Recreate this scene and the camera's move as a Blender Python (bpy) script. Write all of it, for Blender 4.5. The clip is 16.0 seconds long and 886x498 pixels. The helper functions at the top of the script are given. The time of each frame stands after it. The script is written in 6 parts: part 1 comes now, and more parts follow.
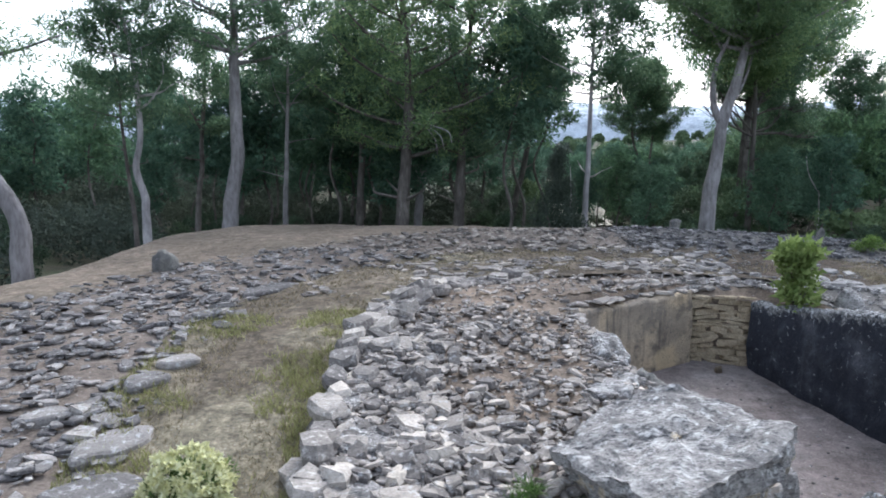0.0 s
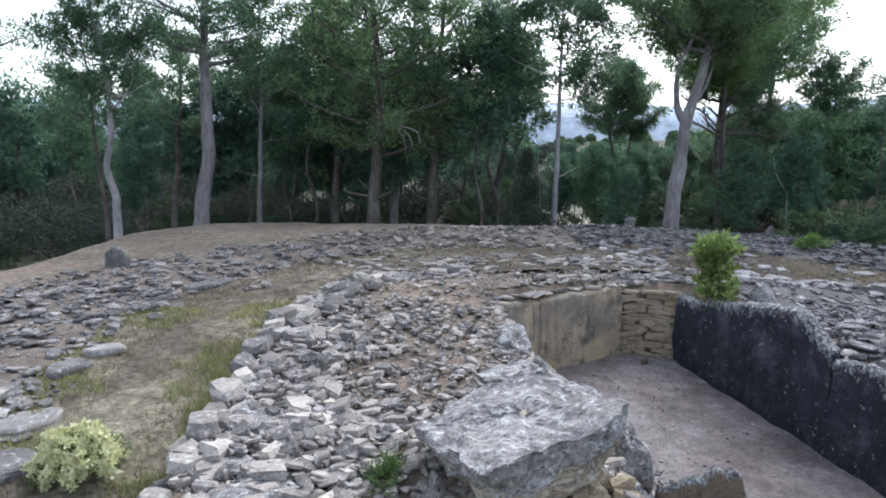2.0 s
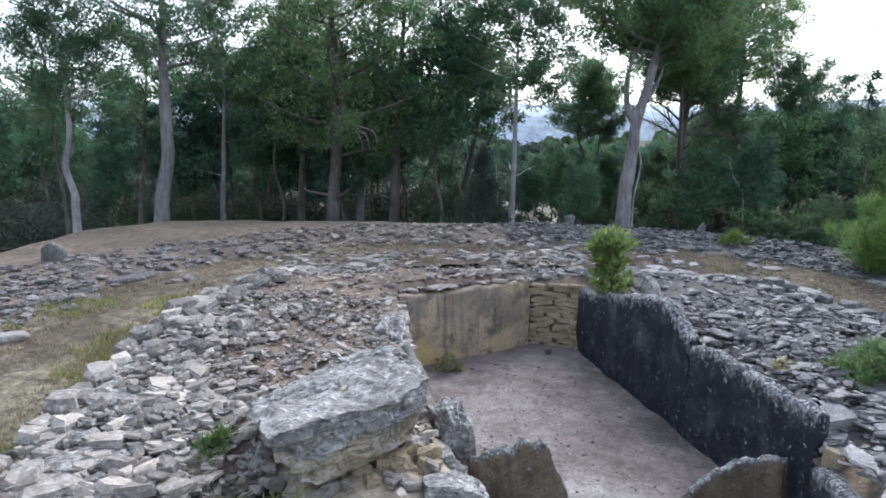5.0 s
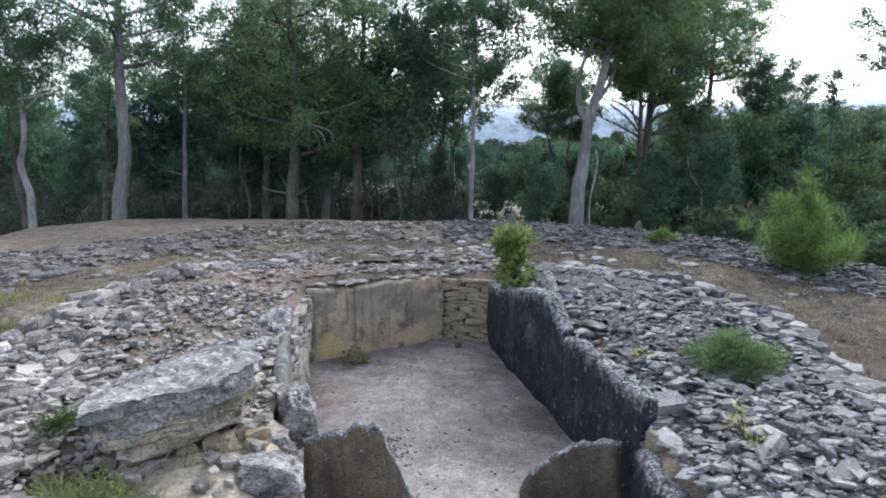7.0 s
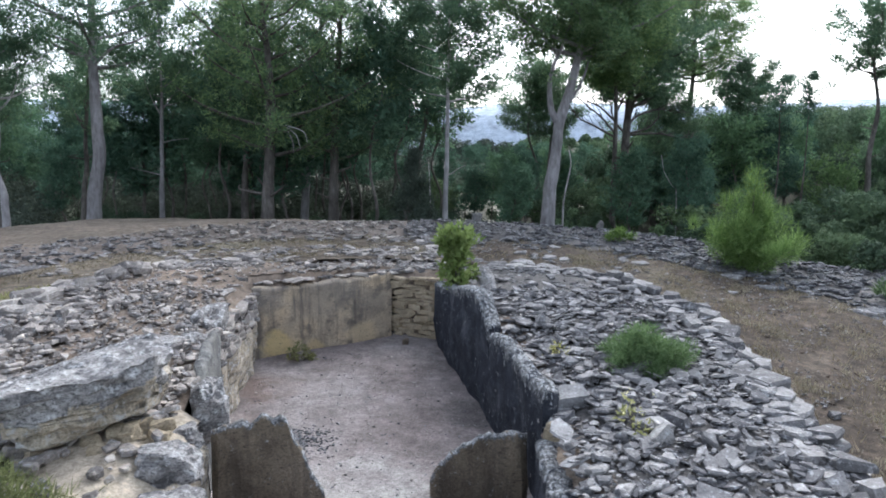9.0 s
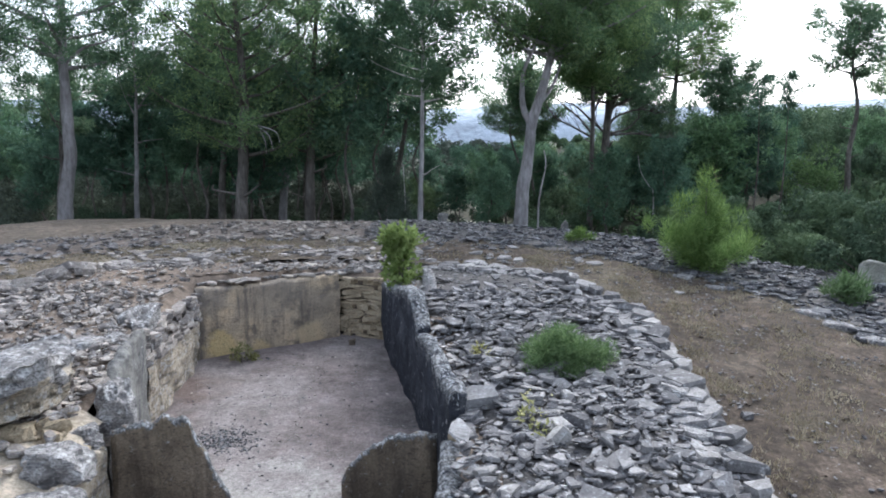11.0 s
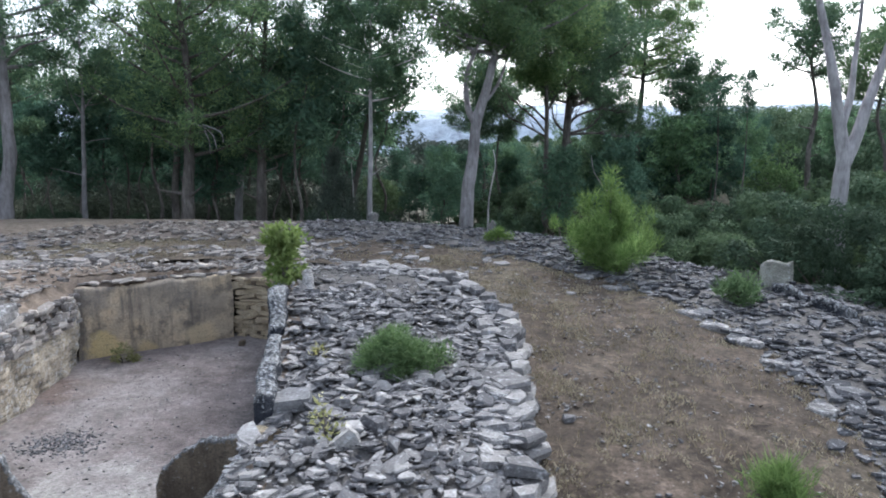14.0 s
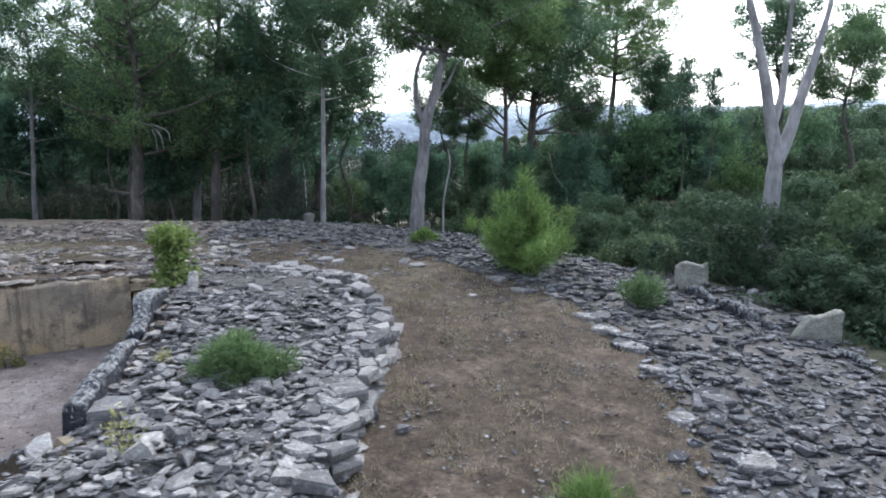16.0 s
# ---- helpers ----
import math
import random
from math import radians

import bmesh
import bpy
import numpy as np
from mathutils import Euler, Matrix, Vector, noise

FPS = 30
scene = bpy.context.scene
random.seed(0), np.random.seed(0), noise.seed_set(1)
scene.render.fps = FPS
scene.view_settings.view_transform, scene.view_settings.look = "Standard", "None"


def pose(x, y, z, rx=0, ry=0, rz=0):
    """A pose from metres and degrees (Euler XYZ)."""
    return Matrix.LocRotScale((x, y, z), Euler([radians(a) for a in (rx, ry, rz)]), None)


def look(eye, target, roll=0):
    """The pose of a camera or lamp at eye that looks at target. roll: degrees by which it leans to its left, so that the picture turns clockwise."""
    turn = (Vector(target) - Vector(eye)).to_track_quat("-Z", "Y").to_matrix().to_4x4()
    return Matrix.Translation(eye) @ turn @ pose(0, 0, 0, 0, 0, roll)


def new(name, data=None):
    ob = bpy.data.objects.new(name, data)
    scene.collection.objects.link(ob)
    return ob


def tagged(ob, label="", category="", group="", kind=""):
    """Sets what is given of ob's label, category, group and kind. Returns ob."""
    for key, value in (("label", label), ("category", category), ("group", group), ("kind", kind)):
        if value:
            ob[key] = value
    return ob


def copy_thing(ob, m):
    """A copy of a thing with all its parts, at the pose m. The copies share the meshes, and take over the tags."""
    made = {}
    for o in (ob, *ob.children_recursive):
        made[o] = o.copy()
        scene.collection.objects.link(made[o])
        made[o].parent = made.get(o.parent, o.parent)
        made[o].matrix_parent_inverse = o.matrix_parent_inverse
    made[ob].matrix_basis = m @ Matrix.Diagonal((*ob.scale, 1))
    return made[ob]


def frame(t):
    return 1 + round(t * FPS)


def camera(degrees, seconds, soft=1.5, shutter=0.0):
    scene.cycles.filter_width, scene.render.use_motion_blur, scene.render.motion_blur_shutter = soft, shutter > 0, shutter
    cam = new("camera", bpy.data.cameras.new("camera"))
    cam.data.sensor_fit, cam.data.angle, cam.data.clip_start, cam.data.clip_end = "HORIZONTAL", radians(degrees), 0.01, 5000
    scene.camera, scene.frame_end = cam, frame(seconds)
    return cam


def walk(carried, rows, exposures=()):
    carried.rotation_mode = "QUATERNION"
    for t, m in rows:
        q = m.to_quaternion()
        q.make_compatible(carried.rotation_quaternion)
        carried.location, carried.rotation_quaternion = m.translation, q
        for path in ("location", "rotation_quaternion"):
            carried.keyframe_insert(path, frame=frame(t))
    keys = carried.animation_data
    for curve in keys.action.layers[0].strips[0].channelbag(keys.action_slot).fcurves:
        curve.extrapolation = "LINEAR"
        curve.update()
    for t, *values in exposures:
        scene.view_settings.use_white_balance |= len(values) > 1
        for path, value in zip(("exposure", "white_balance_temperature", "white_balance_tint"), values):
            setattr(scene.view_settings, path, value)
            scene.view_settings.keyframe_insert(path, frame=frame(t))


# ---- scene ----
EXPOSURE, KELVIN, TINT, SKY, SKY_SATURATION, SUN = 1.36, 5820, 7, 0.15, 0.4, 0.6
cam = camera(66.0, 16.0, soft=1.8, shutter=0.4)
METRES, EYE, TILT, LEAN, TURN = 10.5, 4.0, -8.0, 0.0, 0.0
ROWS = [
    (0.0, 0.0, 0.0, 0.0, -0.0, 0.02, -0.04),
    (0.5, 0.0294, -0.0111, -0.0012, 0.01, 0.01, -0.06),
    (1.0, 0.0568, -0.0211, -0.003, -0.0, -0.0, -0.08),
    (1.5, 0.0807, -0.0302, -0.0047, 0.02, 0.02, -0.07),
    (2.0, 0.1051, -0.0411, -0.0065, 0.04, 0.02, -0.09),
    (2.5, 0.124, -0.0513, -0.0079, 0.03, 0.01, -0.1),
    (3.0, 0.1444, -0.0616, -0.0093, 0.02, 0.03, -0.1),
    (5.5, 0.2929, -0.1001, -0.0163, 0.11, 0.01, -0.08),
    (6.0, 0.3335, -0.1072, -0.0184, 0.12, 0.01, -0.07),
    (6.5, 0.3719, -0.1161, -0.0205, 0.11, 0.02, -0.07),
    (7.0, 0.4094, -0.1249, -0.0214, 0.12, 0.01, -0.07),
    (7.5, 0.4393, -0.1294, -0.022, 0.12, 0.01, -0.09),
    (8.0, 0.4647, -0.1329, -0.0227, 0.12, 0.01, -0.06),
    (8.5, 0.4835, -0.1397, -0.0234, 0.12, 0.01, -0.07),
    (9.0, 0.5042, -0.1476, -0.0239, 0.13, 0.02, -0.05),
    (11.5, 0.6291, -0.1445, -0.0245, 0.19, 0.06, -0.02),
    (12.0, 0.6596, -0.1469, -0.0251, 0.21, 0.06, -0.02),
    (12.5, 0.69, -0.1466, -0.0255, 0.24, 0.05, -0.02),
    (13.0, 0.7252, -0.1442, -0.0257, 0.27, 0.06, -0.01),
    (13.5, 0.7584, -0.1392, -0.0253, 0.3, 0.07, -0.0),
    (14.0, 0.7964, -0.1308, -0.0248, 0.31, 0.08, -0.02),
    (14.5, 0.8356, -0.1233, -0.0245, 0.34, 0.08, -0.01),
    (15.0, 0.88, -0.1138, -0.0241, 0.35, 0.1, 0.0),
    (15.5, 0.9219, -0.1058, -0.0239, 0.38, 0.1, 0.02),
    (16.0, 0.9697, -0.096, -0.0234, 0.41, 0.11, 0.0),
]
walk(cam, [(t, pose(0, 0, EYE, TILT, LEAN, TURN) @ pose(METRES * x, METRES * y, METRES * z, 90 + pitch, roll, yaw)) for t, x, y, z, yaw, pitch, roll in ROWS], exposures=[(0.0, EXPOSURE, KELVIN, TINT), (16.0, EXPOSURE, KELVIN, TINT)])
C = Vector((4.1, 7.9))  # middle of the round mound


# ---- world and light ----
world = bpy.data.worlds.new("overcast_sky")
scene.world = world
world.use_nodes = True
wn, wl = world.node_tree.nodes, world.node_tree.links
wn.clear()
sky = wn.new("ShaderNodeTexSky")
sky.sky_type = "NISHITA"
sky.sun_disc = False
sky.sun_elevation, sky.sun_rotation = radians(42), radians(20)
sky.dust_density, sky.air_density, sky.ozone_density = 4.0, 1.0, 1.0
hsv = wn.new("ShaderNodeHueSaturation")
hsv.inputs["Saturation"].default_value = SKY_SATURATION
bg = wn.new("ShaderNodeBackground")
bg.inputs["Strength"].default_value = SKY
wo = wn.new("ShaderNodeOutputWorld")
wl.new(sky.outputs["Color"], hsv.inputs["Color"])
wl.new(hsv.outputs["Color"], bg.inputs["Color"])
wl.new(bg.outputs["Background"], wo.inputs["Surface"])
sun = new("sun", bpy.data.lights.new("sun", "SUN"))
sun.data.energy, sun.data.angle, sun.data.color = SUN, radians(50), (1.0, 0.97, 0.93)
sun.matrix_world = look((4 + 12.7, 9 + 34.9, 33.5), (4, 9, 0))


# ---- materials ----
def material(name, roughness=0.9):
    m = bpy.data.materials.new(name)
    m.use_nodes = True
    n, l = m.node_tree.nodes, m.node_tree.links
    b = n["Principled BSDF"]
    b.inputs["Roughness"].default_value = roughness
    b.inputs["Specular IOR Level"].default_value = 0.25
    return m, n, l, b


def coords(n, l, kind="Object", scale=(1, 1, 1)):
    """World-sized coordinates: the place in the world, or in the object."""
    if kind == "World":
        src = n.new("ShaderNodeNewGeometry").outputs["Position"]
    else:
        src = n.new("ShaderNodeTexCoord").outputs["Object"]
    mp = n.new("ShaderNodeMapping")
    mp.inputs["Scale"].default_value = scale
    l.new(src, mp.inputs["Vector"])
    return mp.outputs["Vector"]


def noise_at(n, l, vec, scale, detail=4.0, rough=0.55):
    t = n.new("ShaderNodeTexNoise")
    t.inputs["Scale"].default_value, t.inputs["Detail"].default_value, t.inputs["Roughness"].default_value = scale, detail, rough
    l.new(vec, t.inputs["Vector"])
    return t.outputs["Fac"]


def ramp(n, l, fac, stops):
    r = n.new("ShaderNodeValToRGB")
    e = r.color_ramp.elements
    e[0].position, e[1].position = stops[0][0], stops[-1][0]
    e[0].color, e[1].color = (*stops[0][1], 1), (*stops[-1][1], 1)
    for p, c in stops[1:-1]:
        e.new(p).color = (*c, 1)
    l.new(fac, r.inputs["Fac"])
    return r.outputs["Color"]


def grey(v):
    return (v, v, v)


def mix(n, l, fac, a, b, how="MIX"):
    m = n.new("ShaderNodeMix")
    m.data_type, m.blend_type = "RGBA", how
    for sock, value in ((m.inputs["Factor"], fac), (m.inputs["A"], a), (m.inputs["B"], b)):
        if isinstance(value, (int, float)):
            sock.default_value = value
        elif isinstance(value, tuple):
            sock.default_value = (*value, 1)
        else:
            l.new(value, sock)
    return m.outputs["Result"]


def random_value(n, l):
    """One random value for each separate piece, whether an object or an island of a joined mesh."""
    a = n.new("ShaderNodeObjectInfo").outputs["Random"]
    b = n.new("ShaderNodeNewGeometry").outputs["Random Per Island"]
    s = n.new("ShaderNodeMath")
    s.operation = "ADD"
    l.new(a, s.inputs[0]), l.new(b, s.inputs[1])
    f = n.new("ShaderNodeMath")
    f.operation = "FRACT"
    l.new(s.outputs[0], f.inputs[0])
    return f.outputs[0]


def bump(n, l, b, height, strength, distance):
    u = n.new("ShaderNodeBump")
    u.inputs["Strength"].default_value, u.inputs["Distance"].default_value = strength, distance
    l.new(height, u.inputs["Height"])
    l.new(u.outputs["Normal"], b.inputs["Normal"])


def blots(n, l, v, col, spots):
    """Stains and other patches of a ragged round shape: (middle, radius, colour, strength)."""
    for middle, radius, colour, strength in spots:
        far = n.new("ShaderNodeVectorMath")
        far.operation = "DISTANCE"
        l.new(v, far.inputs[0])
        far.inputs[1].default_value = middle
        rag = n.new("ShaderNodeMath")
        rag.operation = "MULTIPLY_ADD"
        l.new(noise_at(n, l, v, 4.0, 6, 0.7), rag.inputs[0])
        rag.inputs[1].default_value = 1.6 * radius
        l.new(far.outputs["Value"], rag.inputs[2])
        soft = n.new("ShaderNodeMath")
        soft.operation = "MULTIPLY"
        l.new(at_edge(n, l, rag.outputs[0], 1.9 * radius, 1.5 * radius), soft.inputs[0])
        soft.inputs[1].default_value = strength
        col = mix(n, l, soft.outputs[0], col, colour)
    return col


def rubble_material(name="weathered_grey_slabs", tint=(1, 1, 1), east=None, turn=(1.0, 8.0)):
    """Loose slabs: every stone has a tone of its own; east: another tint, reached between the two x of turn."""
    m, n, l, b = material(name, 0.9)
    v = coords(n, l, "World")
    tone = ramp(n, l, random_value(n, l), [(0, (0.1, 0.096, 0.1)), (0.35, (0.175, 0.167, 0.166)), (0.7, (0.27, 0.256, 0.247)), (0.92, (0.37, 0.352, 0.338)), (1, (0.42, 0.395, 0.365))])
    big = ramp(n, l, noise_at(n, l, v, 1.3, 4), [(0.3, tuple(0.75 * k for k in tint)), (0.7, tuple(1.2 * k for k in tint))])
    fine = ramp(n, l, noise_at(n, l, v, 38, 6, 0.7), [(0.3, grey(0.6)), (0.5, grey(1)), (0.72, grey(1.35))])
    if east:
        xyz = n.new("ShaderNodeSeparateXYZ")
        l.new(v, xyz.inputs[0])
        wob = n.new("ShaderNodeMath")
        wob.operation = "MULTIPLY_ADD"
        l.new(noise_at(n, l, v, 0.8, 4), wob.inputs[0])
        wob.inputs[1].default_value = 4.0
        l.new(xyz.outputs["X"], wob.inputs[2])
        other = ramp(n, l, noise_at(n, l, v, 1.3, 4), [(0.3, tuple(0.75 * k for k in east)), (0.7, tuple(1.2 * k for k in east))])
        big = mix(n, l, at_edge(n, l, wob.outputs[0], turn[0] + 2, turn[1] + 2), big, other)
    col = mix(n, l, 1.0, tone, big, "MULTIPLY")
    col = mix(n, l, 1.0, col, fine, "MULTIPLY")
    dark = ramp(n, l, noise_at(n, l, v, 9, 5, 0.65), [(0.56, grey(0)), (0.68, grey(0.6))])
    col = mix(n, l, dark, col, (0.07, 0.067, 0.073))
    lichen = ramp(n, l, noise_at(n, l, v, 13, 6, 0.75), [(0.54, grey(0)), (0.66, grey(0.68))])
    white = tuple(0.6 * k for k in tint) if not east else (0.58, 0.58, 0.59)
    col = mix(n, l, lichen, col, white)
    specks = ramp(n, l, noise_at(n, l, v, 48, 3, 0.6), [(0.64, grey(0)), (0.72, grey(0.45))])
    col = mix(n, l, specks, col, white)
    l.new(col, b.inputs["Base Color"])
    bump(n, l, b, noise_at(n, l, v, 45, 6, 0.7), 0.6, 0.012)
    return m


def rock_material(name, low, mid, high, lichen_amount, streaks=0.0, stain=(0.03, 0.03, 0.035), stain_amount=0.4, white=0.5, bare=False, fine=0.42, strata=0.0, spots=(), pitted=(0.34, 0.43)):
    """Big weathered stones: base tones, pale lichen patches, dark water stains that run down."""
    m, n, l, b = material(name, 0.92)
    v = coords(n, l, "World")
    col = ramp(n, l, noise_at(n, l, v, 2.2, 6, 0.6), [(0.25, low), (0.5, mid), (0.75, high)])
    col = mix(n, l, 1.0, col, ramp(n, l, noise_at(n, l, v, 42, 6, 0.72), [(0.3, grey(1 - fine)), (0.5, grey(1)), (0.7, grey(1 + fine))]), "MULTIPLY")
    down = coords(n, l, "World", (5.0, 5.0, 0.45))
    run = ramp(n, l, noise_at(n, l, down, 1.1, 5, 0.6), [(0.46, grey(0)), (0.62, grey(streaks))])
    col = mix(n, l, run, col, stain)
    blot = ramp(n, l, noise_at(n, l, v, 3.4, 6, 0.7), [(0.52, grey(0)), (0.63, grey(stain_amount))])
    col = mix(n, l, blot, col, stain)
    col = blots(n, l, v, col, spots)
    if strata:
        beds = ramp(n, l, noise_at(n, l, coords(n, l, "World", (0.7, 0.7, 6.0)), 2.6, 6, 0.7), [(0.52, grey(0)), (0.6, grey(strata)), (0.68, grey(0))])
        col = mix(n, l, beds, col, stain)
    pale = ramp(n, l, noise_at(n, l, v, 11, 7, 0.75), [(0.62 - lichen_amount * 0.2, grey(0)), (0.72 - lichen_amount * 0.2, grey(0.85))])
    col = mix(n, l, pale, col, (white, white * 0.985, white * 0.985))
    pits = ramp(n, l, noise_at(n, l, coords(n, l, "World", (0.7, 1.5, 2.2)), 26, 5, 0.65), [(pitted[0], grey(0.8)), (pitted[1], grey(0))])
    col = mix(n, l, pits, col, stain)
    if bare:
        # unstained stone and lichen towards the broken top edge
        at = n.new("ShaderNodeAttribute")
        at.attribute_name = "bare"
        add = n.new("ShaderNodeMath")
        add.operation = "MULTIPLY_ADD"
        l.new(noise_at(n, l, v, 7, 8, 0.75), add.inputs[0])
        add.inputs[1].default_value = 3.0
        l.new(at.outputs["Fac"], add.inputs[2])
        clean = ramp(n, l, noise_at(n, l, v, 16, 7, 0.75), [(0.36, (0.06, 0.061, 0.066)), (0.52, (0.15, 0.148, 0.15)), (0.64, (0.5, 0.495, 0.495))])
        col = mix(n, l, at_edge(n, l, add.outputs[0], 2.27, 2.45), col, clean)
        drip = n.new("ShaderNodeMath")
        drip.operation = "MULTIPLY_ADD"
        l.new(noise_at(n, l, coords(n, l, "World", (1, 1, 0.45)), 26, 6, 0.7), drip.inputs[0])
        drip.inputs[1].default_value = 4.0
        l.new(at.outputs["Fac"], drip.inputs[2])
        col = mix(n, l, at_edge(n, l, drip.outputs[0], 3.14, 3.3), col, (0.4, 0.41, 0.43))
    l.new(col, b.inputs["Base Color"])
    bump(n, l, b, noise_at(n, l, v, 22, 8, 0.72), 0.9, 0.04)
    return m


def at_edge(n, l, value, lo=1.2, hi=1.36):
    m = n.new("ShaderNodeMapRange")
    m.inputs["From Min"].default_value, m.inputs["From Max"].default_value = lo, hi
    l.new(value, m.inputs["Value"])
    return m.outputs["Result"]


def soil_material(name, low, mid, high, grit, stones=0.0, second=None, west=None, patches=(0.72, 1.3), spots=()):
    """Earth and dust: two scales of tone, small grit, stray pale pebbles."""
    m, n, l, b = material(name, 0.97)
    v = coords(n, l, "World")
    col = ramp(n, l, noise_at(n, l, v, 0.9, 6, 0.6), [(0.3, low), (0.5, mid), (0.7, high)])
    col = blots(n, l, v, col, spots)
    if second:
        where = ramp(n, l, noise_at(n, l, v, 0.45, 5, 0.65), [(0.48, grey(0)), (0.6, grey(0.85))])
        col = mix(n, l, where, col, second)
    col = mix(n, l, 1.0, col, ramp(n, l, noise_at(n, l, v, 4.5, 5, 0.75), [(0.34, grey(patches[0])), (0.66, grey(patches[1]))]), "MULTIPLY")
    col = mix(n, l, 1.0, col, ramp(n, l, noise_at(n, l, v, 11, 4, 0.7), [(0.36, grey(0.5 + 0.5 * patches[0])), (0.64, grey(0.5 + 0.5 * patches[1]))]), "MULTIPLY")
    col = mix(n, l, 1.0, col, ramp(n, l, noise_at(n, l, v, grit, 6, 0.75), [(0.3, grey(0.55)), (0.5, grey(1)), (0.72, grey(1.45))]), "MULTIPLY")
    if west:
        # paler, more trodden towards the west
        xyz = n.new("ShaderNodeSeparateXYZ")
        l.new(v, xyz.inputs[0])
        wob = n.new("ShaderNodeMath")
        wob.operation = "MULTIPLY_ADD"
        l.new(noise_at(n, l, v, 0.8, 4), wob.inputs[0])
        wob.inputs[1].default_value = 5.0
        l.new(xyz.outputs["X"], wob.inputs[2])
        col = mix(n, l, at_edge(n, l, wob.outputs[0], 8.5, 3.5), col, mix(n, l, 1.0, col, west, "MULTIPLY"))
    if stones:
        vo = n.new("ShaderNodeTexVoronoi")
        vo.inputs["Scale"].default_value = 16
        l.new(v, vo.inputs["Vector"])
        keep = ramp(n, l, vo.outputs["Distance"], [(0.12, grey(stones)), (0.2, grey(0))])
        some = ramp(n, l, noise_at(n, l, v, 6, 2), [(0.5, grey(0)), (0.6, grey(1))])
        col = mix(n, l, mix(n, l, 1.0, keep, some, "MULTIPLY"), col, (0.42, 0.4, 0.38))
    l.new(col, b.inputs["Base Color"])
    bump(n, l, b, noise_at(n, l, v, grit * 0.6, 8, 0.72), 0.7, 0.03)
    return m


def leaf_material(name, low, mid, high, through_light=0.25, varied=0.86):
    m, n, l, b = material(name, 0.75)
    b.inputs["Specular IOR Level"].default_value = 0.1
    v = coords(n, l, "World")
    col = ramp(n, l, random_value(n, l), [(0, low), (0.5, mid), (1, high)])
    col = mix(n, l, 1.0, col, ramp(n, l, noise_at(n, l, v, 0.7, 3), [(0.3, grey(0.7)), (0.7, grey(1.3))]), "MULTIPLY")
    own = n.new("ShaderNodeObjectInfo").outputs["Random"]
    col = mix(n, l, 1.0, col, ramp(n, l, own, [(0, (varied, varied * 1.03, varied * 1.05)), (0.5, (1, 1, 1)), (0.85, (1.22, 1.18, 1.02)), (1, (1.5, 1.4, 1.05))]), "MULTIPLY")
    l.new(col, b.inputs["Base Color"])
    tl = n.new("ShaderNodeBsdfTranslucent")
    l.new(col, tl.inputs["Color"])
    ms = n.new("ShaderNodeMixShader")
    ms.inputs["Fac"].default_value = through_light
    l.new(b.outputs["BSDF"], ms.inputs[1]), l.new(tl.outputs["BSDF"], ms.inputs[2])
    l.new(ms.outputs["Shader"], n["Material Output"].inputs["Surface"])
    return m


def bark_material(name, low, mid, high):
    m, n, l, b = material(name, 0.95)
    v = coords(n, l, "World", (1, 1, 0.3))
    col = ramp(n, l, noise_at(n, l, v, 9, 6, 0.65), [(0.3, low), (0.5, mid), (0.72, high)])
    col = mix(n, l, 1.0, col, ramp(n, l, noise_at(n, l, coords(n, l, "World"), 0.8, 3), [(0.35, grey(0.65)), (0.65, grey(1.2))]), "MULTIPLY")
    l.new(col, b.inputs["Base Color"])
    bump(n, l, b, noise_at(n, l, v, 24, 6, 0.7), 0.9, 0.03)
    return m


RUBBLE = rubble_material(tint=(1.2, 1.12, 1.045), east=(0.85, 0.85, 0.875), turn=(4.3, 6.5))
RING = rubble_material("outer_ring_slabs", (0.78, 0.755, 0.755), (0.42, 0.435, 0.48), (2.5, 9.5))
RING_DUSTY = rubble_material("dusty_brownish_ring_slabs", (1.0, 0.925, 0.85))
RUBBLE_MID = rubble_material("grey_slabs", (0.8, 0.815, 0.86))
RUBBLE_DARK = rubble_material("dark_slate_slabs", (0.6, 0.62, 0.67))
KERB = rubble_material("bleached_kerb_slabs", (1.14, 1.08, 1.03))
KERB_EAST = rubble_material("grey_kerb_slabs", (0.88, 0.875, 0.89))
SLAB_PALE = rock_material("lichen_grey_limestone", (0.173, 0.162, 0.156), (0.321, 0.301, 0.293), (0.469, 0.451, 0.442), 0.5, 0.0, (0.075, 0.074, 0.08), 0.65, 0.66, strata=0.6, pitted=(0.4, 0.46))
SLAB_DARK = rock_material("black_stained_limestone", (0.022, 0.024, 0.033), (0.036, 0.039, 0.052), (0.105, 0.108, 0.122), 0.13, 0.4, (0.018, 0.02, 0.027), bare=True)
SLAB_OCHRE = rock_material("ochre_stained_limestone", (0.336, 0.275, 0.218), (0.515, 0.416, 0.307), (0.694, 0.529, 0.348), -0.3, 0.9, (0.15, 0.132, 0.118), 0.75, fine=0.25, spots=(((2.3, 10.3, 0.55), 0.3, (0.7, 0.54, 0.27), 0.8), ((3.75, 11.1, 0.55), 0.3, (0.66, 0.52, 0.34), 0.8), ((2.9, 10.65, 0.4), 0.2, (0.62, 0.47, 0.26), 0.7), ((3.2, 10.85, 1.5), 0.5, (0.29, 0.255, 0.22), 0.5), ((3.9, 11.2, 1.15), 0.3, (0.26, 0.225, 0.19), 0.5), ((2.15, 10.2, 1.4), 0.3, (0.28, 0.25, 0.22), 0.45)))
